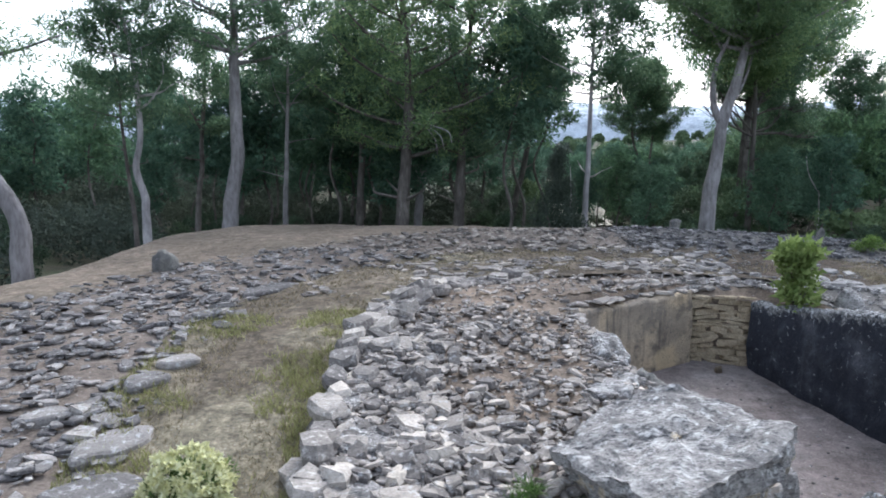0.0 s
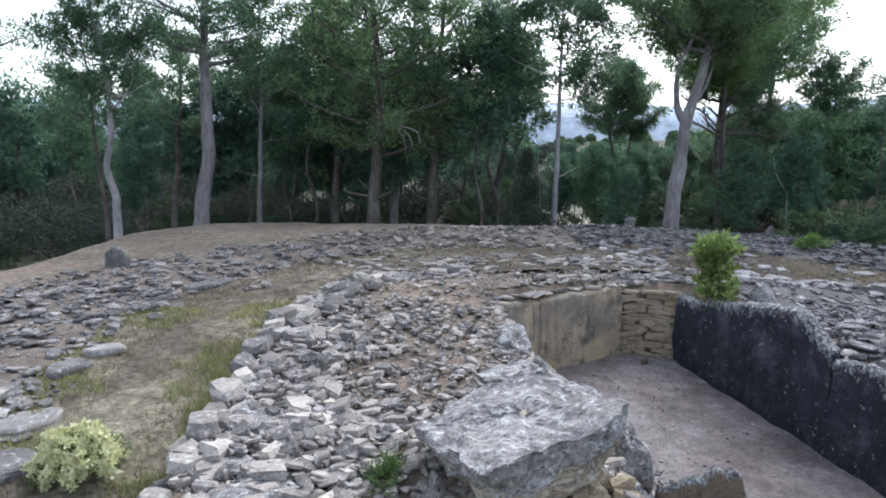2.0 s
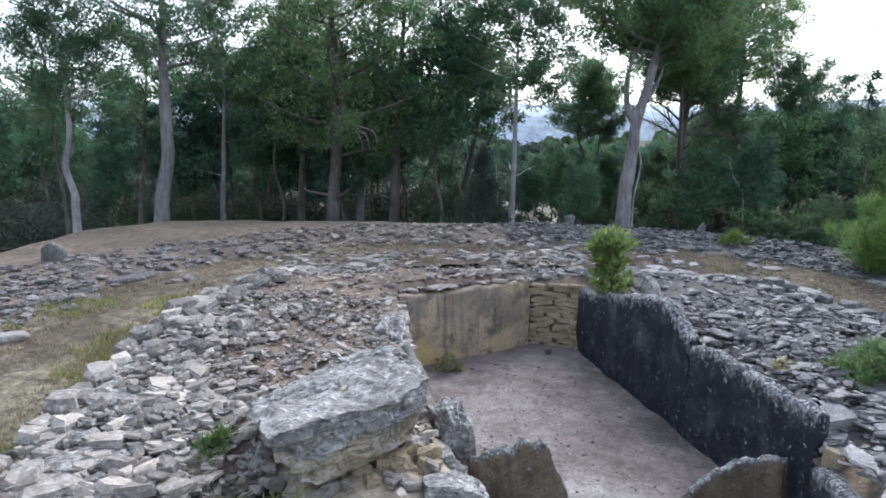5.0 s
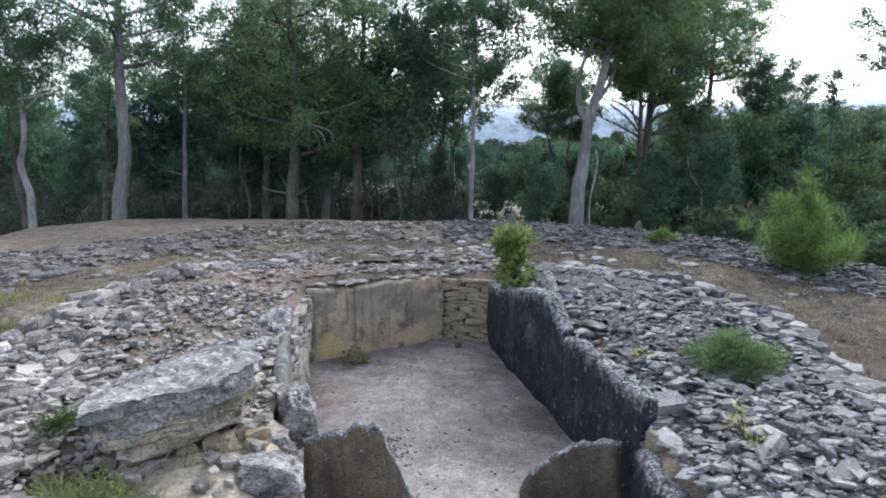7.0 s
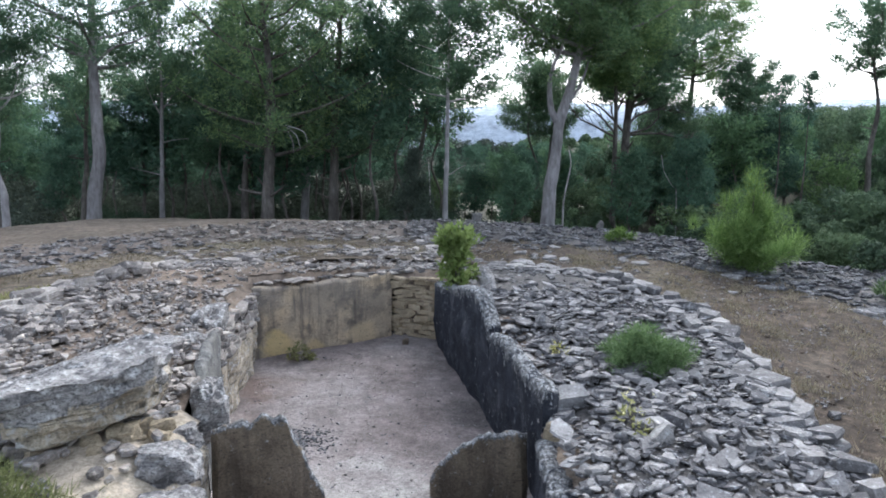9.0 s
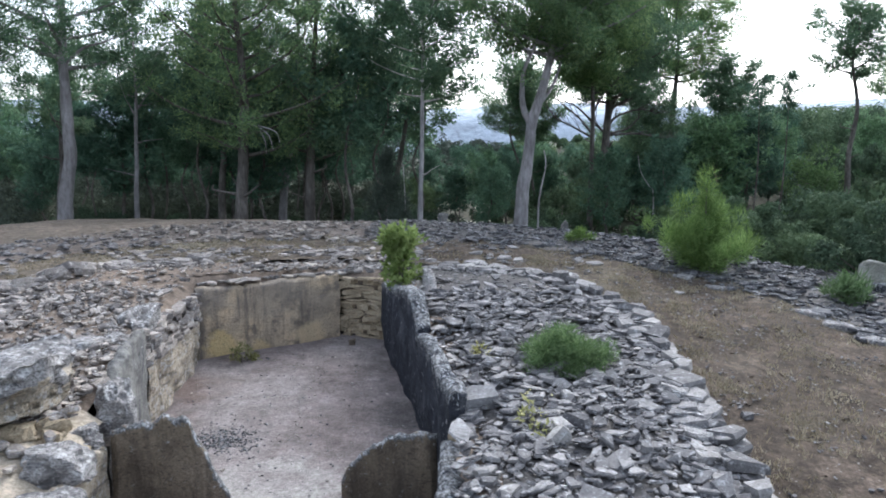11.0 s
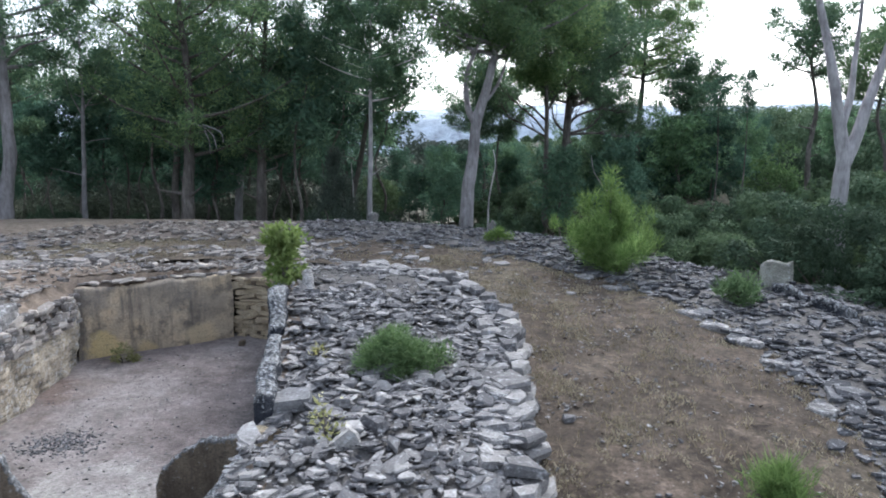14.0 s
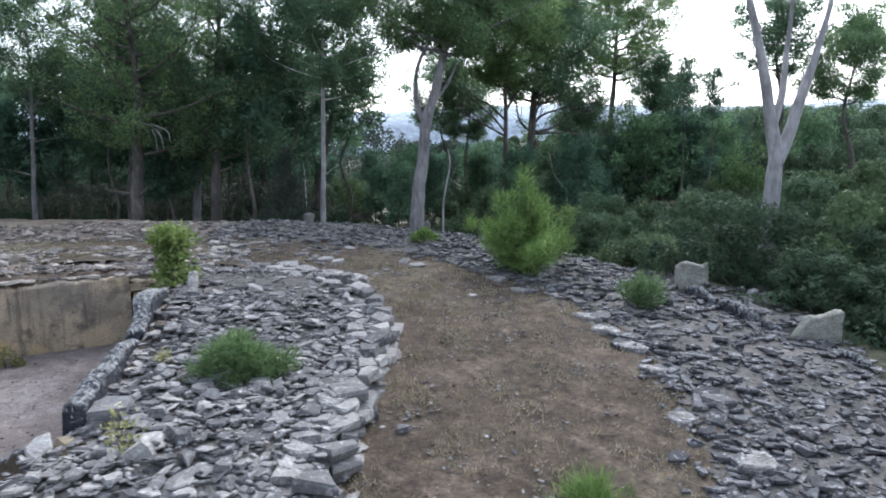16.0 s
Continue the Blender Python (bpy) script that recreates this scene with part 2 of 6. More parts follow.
SLAB_UNDER = rock_material("brownish_grey_limestone", (0.338, 0.279, 0.213), (0.494, 0.419, 0.323), (0.650, 0.570, 0.459), 0.5, 0.2, (0.085, 0.078, 0.068), 0.6, 0.58, strata=0.8)
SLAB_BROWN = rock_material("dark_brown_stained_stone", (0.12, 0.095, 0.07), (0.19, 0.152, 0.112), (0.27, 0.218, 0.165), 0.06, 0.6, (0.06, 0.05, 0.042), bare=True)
SLAB_GREY = rock_material("pale_grey_standing_stone", (0.17, 0.16, 0.15), (0.24, 0.23, 0.215), (0.31, 0.3, 0.28), 0.1, 0.75, (0.1, 0.1, 0.108), 0.5)
STANDING = rock_material("pale_lichened_standing_stone", (0.250, 0.242, 0.207), (0.388, 0.378, 0.329), (0.525, 0.515, 0.458), 0.25, 0.1, (0.138, 0.136, 0.116), 0.6, 0.6)
STONE_TAN = rock_material("tan_wall_stone", (0.33, 0.27, 0.19), (0.44, 0.36, 0.255), (0.54, 0.455, 0.34), -0.2, 0.0, (0.14, 0.12, 0.1), 0.25)
EARTH = soil_material("bare_brown_earth", (0.14, 0.112, 0.088), (0.215, 0.172, 0.135), (0.29, 0.235, 0.185), 30, 0.5, (0.14, 0.115, 0.09), patches=(0.6, 1.35))
TAN_EARTH = soil_material("pale_tan_earth", (0.366, 0.304, 0.230), (0.500, 0.428, 0.333), (0.610, 0.533, 0.429), 26, 0.5, (0.4, 0.335, 0.265))
# Brightness of sunlit ground behind the trees, put into a pale earth colour.
SUNLIT_EARTH = soil_material("sunlit_toned_track_earth", (0.450, 0.414, 0.342), (0.576, 0.540, 0.459), (0.684, 0.648, 0.567), 18, 0.3, (0.42, 0.39, 0.31))
PATH = soil_material("dry_grass_soil", (0.046, 0.034, 0.026), (0.071, 0.054, 0.041), (0.122, 0.093, 0.074), 24, 0.55, (0.111, 0.091, 0.067), west=(1.7, 1.82, 1.8), patches=(0.42, 1.6))
# RUBBLE_SOIL and SLATE_SOIL are darkened to imitate shadow in the gaps between slabs.
RUBBLE_SOIL = soil_material("soil_with_gap_shade", (0.119, 0.093, 0.076), (0.176, 0.139, 0.112), (0.247, 0.191, 0.148), 26, 0.7)
SLATE_SOIL = soil_material("dark_grit_with_gap_shade", (0.079, 0.074, 0.073), (0.122, 0.113, 0.109), (0.178, 0.163, 0.154), 34, 0.7)
RING_SOIL = soil_material("grey_ring_grit", (0.118, 0.096, 0.082), (0.174, 0.143, 0.123), (0.241, 0.199, 0.170), 34, 0.7)
# The first two spots darken the floor along the foot of the east wall.
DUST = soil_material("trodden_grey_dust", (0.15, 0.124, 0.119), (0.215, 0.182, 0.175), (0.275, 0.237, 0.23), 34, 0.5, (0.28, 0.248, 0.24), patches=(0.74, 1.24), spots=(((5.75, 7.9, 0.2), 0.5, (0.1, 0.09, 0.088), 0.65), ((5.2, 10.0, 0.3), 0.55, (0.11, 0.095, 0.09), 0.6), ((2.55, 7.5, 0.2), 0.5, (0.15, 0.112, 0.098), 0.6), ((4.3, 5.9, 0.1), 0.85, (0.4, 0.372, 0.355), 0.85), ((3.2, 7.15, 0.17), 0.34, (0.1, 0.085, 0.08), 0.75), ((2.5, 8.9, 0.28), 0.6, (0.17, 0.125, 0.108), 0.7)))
LITTER = soil_material("forest_floor_litter", (0.036, 0.036, 0.024), (0.06, 0.056, 0.038), (0.09, 0.08, 0.055), 12, 0.0, (0.045, 0.06, 0.03))
PINE = leaf_material("pine_needles", (0.093, 0.153, 0.100), (0.137, 0.216, 0.132), (0.205, 0.281, 0.162), 0.45)
# Needles kept darker than PINE: the deep forest's shade is in the colour.
PINE_FAR = leaf_material("shade_toned_distant_needles", (0.068, 0.126, 0.090), (0.099, 0.172, 0.118), (0.134, 0.218, 0.148), 0.35, 0.7)
OAK = leaf_material("evergreen_oak_leaves", (0.063, 0.101, 0.064), (0.083, 0.126, 0.078), (0.114, 0.162, 0.101), 0.3, 0.6)
# Leaf colour darkened for shade under the canopy; the juniper's own tone is dark.
SHADE = leaf_material("dark_leaves_with_forest_shade", (0.052, 0.065, 0.053), (0.069, 0.087, 0.070), (0.092, 0.114, 0.089), 0.25)
SOFT_HERB = leaf_material("soft_grey_green_herb", (0.066, 0.112, 0.058), (0.100, 0.157, 0.084), (0.152, 0.216, 0.130), 0.4)
BUSH = leaf_material("fresh_bush_leaves", (0.120, 0.174, 0.060), (0.180, 0.242, 0.089), (0.256, 0.323, 0.145), 0.4)
SOFT_GRASS = leaf_material("soft_pale_grass", (0.14, 0.165, 0.075), (0.22, 0.245, 0.115), (0.33, 0.345, 0.18), 0.45)
YOUNG = leaf_material("bright_pine_needles", (0.110, 0.174, 0.055), (0.170, 0.256, 0.080), (0.257, 0.353, 0.130), 0.4)
LIME = leaf_material("light_green_leaves", (0.075, 0.125, 0.05), (0.11, 0.175, 0.07), (0.16, 0.23, 0.1), 0.35)
HERB = leaf_material("green_herb_leaves", (0.07, 0.12, 0.035), (0.11, 0.175, 0.055), (0.17, 0.24, 0.09), 0.35)
FLOWER = leaf_material("pale_yellow_flowers", (0.62, 0.6, 0.32), (0.74, 0.71, 0.42), (0.82, 0.8, 0.56), 0.2)
HAY = leaf_material("dry_grass_blades", (0.152, 0.128, 0.083), (0.230, 0.194, 0.129), (0.358, 0.304, 0.217), 0.4)
STRAW = leaf_material("pale_straw", (0.255, 0.215, 0.146), (0.357, 0.310, 0.224), (0.468, 0.413, 0.310), 0.4)
GRASS = leaf_material("fresh_grass_blades", (0.2, 0.21, 0.08), (0.29, 0.29, 0.13), (0.4, 0.38, 0.2), 0.4)
BARK = bark_material("grey_brown_bark", (0.07, 0.06, 0.055), (0.135, 0.118, 0.108), (0.22, 0.195, 0.18))
BARK_MID = bark_material("grey_pine_bark", (0.163, 0.147, 0.148), (0.269, 0.250, 0.257), (0.375, 0.352, 0.363))
BARK_PALE = bark_material("pale_bare_bark", (0.24, 0.22, 0.225), (0.4, 0.375, 0.385), (0.54, 0.515, 0.525))
# Aerial haze is painted into the mountains' pale blue base colour.
HAZE = soil_material("far_mountain_painted_haze", (0.30, 0.35, 0.42), (0.33, 0.38, 0.45), (0.36, 0.41, 0.47), 0.02)


# ---- small mesh helpers ----
def mesh_of(name, verts, faces, mat, smooth=False):
    me = bpy.data.meshes.new(name)
    me.from_pydata([tuple(v) for v in verts], [], [tuple(f) for f in faces])
    me.materials.append(mat)
    if smooth:
        me.polygons.foreach_set("use_smooth", [True] * len(me.polygons))
    me.update()
    return me


def part(name, data, mat=None, parent=None, label=""):
    """A bmesh or a mesh becomes one object under a thing or a part."""
    if isinstance(data, bmesh.types.BMesh):
        me = bpy.data.meshes.new(name)
        data.to_mesh(me)
        data.free()
        me.materials.append(mat)
        data = me
    ob = new(name, data)
    if parent:
        ob.parent = parent
    return tagged(ob, label)


def thing(name, label, category, at=(0, 0, 0), group="", kind=""):
    e = new(name)
    e.location = at
    return tagged(e, label, category, group, kind)


def soup(name, tris, mat):
    """A mesh of loose triangles from an array (n, 3, 3)."""
    k = len(tris)
    me = bpy.data.meshes.new(name)
    me.vertices.add(3 * k), me.loops.add(3 * k), me.polygons.add(k)
    me.vertices.foreach_set("co", np.asarray(tris, np.float32).ravel())
    me.loops.foreach_set("vertex_index", np.arange(3 * k))
    me.polygons.foreach_set("loop_start", np.arange(0, 3 * k, 3))
    me.materials.append(mat)
    me.update()
    me.validate()
    return me


def tube(path, radii, sides=8, rough=0.0):
    """A tapered tube along a path, as vertices and faces."""
    verts, faces = [], []
    path = [Vector(p) for p in path]
    for i, p in enumerate(path):
        d = (path[min(i + 1, len(path) - 1)] - path[max(i - 1, 0)]).normalized()
        a = d.cross(Vector((0.31, 0.95, 0.05))).normalized()
        b = d.cross(a)
        for s in range(sides):
            w = 2 * math.pi * s / sides
            r = radii[i] * (1 + rough * noise.noise(p * 1.7 + Vector((math.cos(w), math.sin(w), 0))))
            verts.append(p + (a * math.cos(w) + b * math.sin(w)) * r)
        if i:
            for s in range(sides):
                q, t = (i - 1) * sides, i * sides
                faces.append((q + s, q + (s + 1) % sides, t + (s + 1) % sides, t + s))
    faces.append(tuple(range(sides - 1, -1, -1)))
    faces.append(tuple(range(len(verts) - sides, len(verts))))
    return verts, faces


def join(lists):
    verts, faces = [], []
    for v, f in lists:
        k = len(verts)
        verts += v
        faces += [tuple(i + k for i in q) for q in f]
    return verts, faces


def smooth_path(points, steps=4):
    """Catmull-Rom through the points."""
    p = [Vector(q) for q in points]
    p = [p[0] * 2 - p[1]] + p + [p[-1] * 2 - p[-2]]
    out = []
    for i in range(1, len(p) - 2):
        for s in range(steps):
            t = s / steps
            out.append(0.5 * (2 * p[i] + (p[i + 1] - p[i - 1]) * t + (2 * p[i - 1] - 5 * p[i] + 4 * p[i + 1] - p[i + 2]) * t * t + (3 * p[i] - p[i - 1] - 3 * p[i + 1] + p[i + 2]) * t ** 3))
    return out + [p[-2]]


# ---- the plan of the mound ----
def curve_at(angle, table):
    """A value between the rows (degrees, value) of a table."""
    a = (angle - table[0][0]) % 360 + table[0][0]
    for (a0, v0), (a1, v1) in zip(table, table[1:]):
        if a <= a1:
            return v0 + (v1 - v0) * (a - a0) / (a1 - a0)
    return table[-1][1]


def inner_rim(angle):
    c, s = math.cos(radians(angle)), math.sin(radians(angle))
    if s >= 0:
        return 5.2
    return (abs(c / 5.2) ** 5 + abs(s / 6.3) ** 5) ** -0.2 - (0.25 * abs(s) if c > 0 else 0)


GRASS_EDGE = [(-90, 8.6), (-30, 9.2), (-10, 8.9), (0, 8.7), (30, 8.3), (55, 8.0), (90, 7.4), (120, 7.5), (150, 7.7), (180, 7.35), (200, 7.4), (230, 8.0), (270, 8.6)]
CAIRN_EDGE = [(-90, 11.6), (-30, 11.7), (0, 11.5), (30, 11.5), (60, 10.9), (90, 10.7), (120, 10.5), (150, 10.8), (180, 11.4), (210, 11.6), (270, 11.6)]
BANK_EDGE = [(-90, 13.6), (0, 12.2), (30, 12.0), (60, 11.5), (90, 11.5), (105, 11.9), (116, 13.2), (122, 15), (130, 16.5), (138, 16.5), (144, 15.5), (157, 13.8), (180, 12.8), (270, 13.6)]


def polar(x, y):
    return math.hypot(x - C.x, y - C.y), math.degrees(math.atan2(y - C.y, x - C.x))


def smoothstep(a, b, t):
    t = min(max((t - a) / (b - a), 0), 1)
    return t * t * (3 - 2 * t)


def lay(x, y):
    """Height of the mound's even surface: the site slopes down towards the entrance."""
    u, v = min(max((x - 4) / 10, -1.4), 1.4), min(max((y - 8) / 10, -1.0), 1.0)
    w = min(max((y - 18) / 10, 0), 1)
    return 1.42 - 0.25 * u + 0.858 * v - 0.158 * u * u + 0.156 * u * v - 0.448 * v * v + 0.16 * smoothstep(13, 18, y) - 0.3 * w


def ledge(a):
    """How far the eastern stretch of the mound keeps its height out to the standing stones."""
    return smoothstep(-12, 4, a) * (1 - smoothstep(20, 34, a))


def terrace(x, y):
    """The outer strip of the eastern ring lies a step above the rest, behind edging slabs."""
    return 0.13 * smoothstep(-0.02, 0.1, x - 14.72 - (11.55 - y) * 0.25) * smoothstep(9.2, 9.5, y) * (1 - smoothstep(11.6, 12.0, y))


def terrain(x, y):
    r, a = polar(x, y)
    z = lay(x, y) + 0.05 * noise.noise(Vector((x * 0.7, y * 0.7, 0.3))) + 0.02 * noise.noise(Vector((x * 3, y * 3, 1)))
    edge = curve_at(a, BANK_EDGE) - 1.0 * smoothstep(126, 142, a) * (1 - smoothstep(150, 172, a))
    z -= 1.5 * smoothstep(-1.0 + 1.5 * ledge(a), 2.4, r - edge)
    far = smoothstep(22, 90, r)
    right = smoothstep(-10, 45, x - 4 + 0.15 * y)
    z += far * (0.3 + 6.2 * right) + 0.8 * smoothstep(15, 60, r) * noise.noise(Vector((x * 0.04, y * 0.04, 5)))
    return z - 6 * smoothstep(110, 350, r)


CHAMBER = [(2.02, 10.12), (4.28, 11.42), (5.1, 11.1), (5.78, 8.9), (6.02, 7.5), (6.33, 5.2), (6.3, 3.6), (6.2, 1.4), (2.9, 1.4), (2.75, 4.1), (2.6, 5.7), (2.22, 7.4)]


def inside(x, y, poly, margin=0.0):
    """Whether a place lies inside a polygon, or within margin of it."""
    hit, near = False, 1e9
    for (x0, y0), (x1, y1) in zip(poly, poly[1:] + poly[:1]):
        if (y0 > y) != (y1 > y) and x < x0 + (y - y0) / (y1 - y0) * (x1 - x0):
            hit = not hit
        t = min(max(((x - x0) * (x1 - x0) + (y - y0) * (y1 - y0)) / ((x1 - x0) ** 2 + (y1 - y0) ** 2), 0), 1)
        near = min(near, math.hypot(x - x0 - t * (x1 - x0), y - y0 - t * (y1 - y0)))
    return (hit and near > -margin) if margin < 0 else (hit or near < margin)


def floor_height(x, y):
    return 0.12 + 0.06 * (y - 6.2) + 0.025 * noise.noise(Vector((x, y, 3)))


def cairn_height(x, y):
    """Top of the inner cairn's rubble."""
    r, a = polar(x, y)
    back = smoothstep(10.5, 12.5, y)
    rise = 0.21 - 0.23 * back
    d = x - 5.93 - (7.64 - y) * 0.196
    if 0 < d < 1 and 4.4 < y < 8.4:
        rise -= 0.17 * (1 - smoothstep(0.2, 0.9, d)) * smoothstep(4.4, 5.4, y) * smoothstep(8.4, 7.6, y)
    rise -= 0.4 * math.exp(-((x - 0.98) ** 2 + (y - 4.35) ** 2) / 0.2)
    return lay(x, y) + rise + 0.05 * noise.noise(Vector((x * 0.9, y * 0.9, 7)))


def sheet(name, xs, ys, height, keep, mat):
    index, verts, faces = {}, [], []
    for j, y in enumerate(ys):
        for i, x in enumerate(xs):
            if keep(x, y):
                index[i, j] = len(verts)
                verts.append((x, y, height(x, y)))
    for (i, j), k in index.items():
        q = (k, index.get((i + 1, j)), index.get((i + 1, j + 1)), index.get((i, j + 1)))
        if None not in q:
            faces.append(q)
    return mesh_of(name, verts, faces, mat, True)


def ring_sheet(name, a0, a1, step, inner, outer, rows, height, mat):
    verts, faces = [], []
    count = int((a1 - a0) / step)
    for i in range(count + 1):
        a = a0 + (a1 - a0) * i / count
        r0, r1 = inner(a), outer(a)
        for j in range(rows + 1):
            r = r0 + (r1 - r0) * j / rows
            x, y = C.x + r * math.cos(radians(a)), C.y + r * math.sin(radians(a))
            verts.append((x, y, height(x, y, j / rows)))
        if i:
            for j in range(rows):
                k = (i - 1) * (rows + 1) + j
                faces.append((k, k + 1, k + rows + 2, k + rows + 1))
    return mesh_of(name, verts, [tuple(reversed(f)) for f in faces] if a1 < a0 else faces, mat, True)


def spread(lo, hi, step, reach):
    """Grid lines: even between lo and hi, wider and wider out to reach."""
    mid = list(np.arange(lo, hi + 1e-6, step))
    out, d = [], step
    while (out[-1] if out else 0) < reach:
        d *= 1.22
        out.append((out[-1] if out else 0) + d)
    return [lo - o for o in reversed(out)] + mid + [hi + o for o in out]


# ---- ground ----
def ground_height(x, y):
    if inside(x, y, CHAMBER, 0.36):
        return floor_height(x, y) - 0.12
    r, a = polar(x, y)
    sunk = 0.1 if r < curve_at(a, CAIRN_EDGE) - 0.2 else 0.0
    return terrain(x, y) - sunk


ground = part("ground", sheet("ground", spread(-9.5, 18.5, 0.22, 1500), spread(-1.0, 24.0, 0.22, 1500), ground_height, lambda x, y: True, LITTER))
tagged(ground, "uneven forest floor of dark litter round the mound", "ground", kind="structure")

bank = part("earth_bank", ring_sheet("earth_bank", 80, 235, 0.75, lambda a: curve_at(a, CAIRN_EDGE) - 0.5, lambda a: curve_at(a, BANK_EDGE) + 0.9 + 0.5 * noise.noise(Vector((a * 0.2, 0, 0))), 30, lambda x, y, f: terrain(x, y) + 0.03 - 0.15 * smoothstep(0.93, 1, f), EARTH))
tagged(bank, "bare trodden brown earth bank beside the stone ring", "earth bank", kind="structure")

path = part("grass_path", ring_sheet("grass_path", -90, 270, 0.7, lambda a: inner_rim(a) - 0.25, lambda a: curve_at(a, GRASS_EDGE) + 0.35, 26, lambda x, y, f: terrain(x, y) + 0.0 + 0.03 * noise.noise(Vector((x * 2, y * 2, 9))), PATH))
tagged(path, "curving path of dry trampled grass and soil", "path", kind="structure")

def track_height(x, y):
    edge = smoothstep(5.4, 6.2, x) * smoothstep(9.5, 8.9, x) * smoothstep(40.5, 39.8, y)
    return terrain(x, y) - 0.1 + edge * (0.1 + max(1.08 - terrain(7.6, 38.5), 0.3) * smoothstep(36.2, 38.8, y) + 0.16 * noise.noise(Vector((x * 0.9, y * 1.7, 21))) + 0.07 * noise.noise(Vector((x * 4, y * 4, 22))))


track = part("track_bank", sheet("track_bank", np.arange(5.2, 9.8, 0.2), np.arange(35.6, 41.0, 0.2), track_height, lambda x, y: True, SUNLIT_EARTH))
tagged(track, "bare earth bank of a track behind the trees, sunlight painted into its pale colour", "earth bank", kind="structure")

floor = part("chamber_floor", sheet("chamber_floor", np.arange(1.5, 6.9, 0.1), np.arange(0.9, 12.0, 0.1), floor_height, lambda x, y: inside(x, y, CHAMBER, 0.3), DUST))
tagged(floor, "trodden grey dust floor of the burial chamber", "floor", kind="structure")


# ---- big stones ----
def orthostat(name, p0, p1, thick, bottom, tops, mat, label, category="standing slab", seed=0, rough=0.05, lean=0.0, group="", rim=0.36, jag=0.0):
    """An upright slab whose chamber face runs from p0 to p1; thick goes to the right of that line; tops: heights along its top edge."""
    a, b = Vector((*p0, 0)), Vector((*p1, 0))
    along = (b - a).normalized()
    out = Vector((along.y, -along.x, 0))
    length = (b - a).length
    nx, nz, nt = max(8, int(length / 0.06)), 18, 5
    verts, faces = [], []
    for i in range(nx + 1):
        f = i / nx
        g = f * (len(tops) - 1)
        k = min(int(g), len(tops) - 2)
        top = tops[k] + (tops[k + 1] - tops[k]) * (g - k)
        top += 0.05 * noise.noise(Vector((f * length * 3, seed, 0))) + 0.03 * noise.noise(Vector((f * length * 9, seed, 4))) + 0.035 * noise.noise(Vector((f * length * 23, seed, 6)))
        top += jag * round(2 * noise.noise(Vector((f * length * 7, seed, 12)))) + jag * noise.noise(Vector((f * length * 15, seed, 14)))
        th = thick * (0.8 + 0.3 * noise.noise(Vector((f * length * 1.3, seed, 8))))
        if i in (0, nx):
            th *= 0.6
        prof = [(0.0, bottom + (top - 0.06 - bottom) * j / nz) for j in range(nz + 1)]
        prof += [(th * 0.5 - th * 0.5 * math.cos(math.pi * (j + 1) / (nt + 1)), top - 0.06 + 0.06 * math.sin(math.pi * (j + 1) / (nt + 1))) for j in range(nt)]
        prof += [(th, bottom + (top - 0.06 - bottom) * (nz - j) / nz) for j in range(nz + 1)]
        for d, z in prof:
            p = a + along * f * length + out * (d + lean * (z - bottom)) + Vector((0, 0, z))
            q = p * 2.3 + Vector((seed, 0, 0))
            n1 = Vector((noise.noise(q), noise.noise(q + Vector((9, 0, 0))), 0.5 * noise.noise(q + Vector((0, 9, 0)))))
            q = p * 9
            n2 = Vector((noise.noise(q), noise.noise(q + Vector((9, 0, 0))), noise.noise(q + Vector((0, 9, 0)))))
            verts.append(p + n1 * rough + n2 * rough * 0.35)
    m = len(prof)
    for i in range(nx):
        for j in range(m - 1):
            k = i * m + j
            faces.append((k, k + 1, k + m + 1, k + m))
    faces.append(tuple(range(m - 1, -1, -1)))
    faces.append(tuple(range(len(verts) - m, len(verts))))
    if thick > 0:
        faces = [tuple(reversed(q)) for q in faces]
    me = mesh_of(name, verts, faces, mat)
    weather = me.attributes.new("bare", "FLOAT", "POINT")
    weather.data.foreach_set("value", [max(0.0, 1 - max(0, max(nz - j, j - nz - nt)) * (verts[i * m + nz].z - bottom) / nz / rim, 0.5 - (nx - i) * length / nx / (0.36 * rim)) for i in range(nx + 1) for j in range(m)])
    ob = part(name, me)
    return tagged(ob, label, category, group)


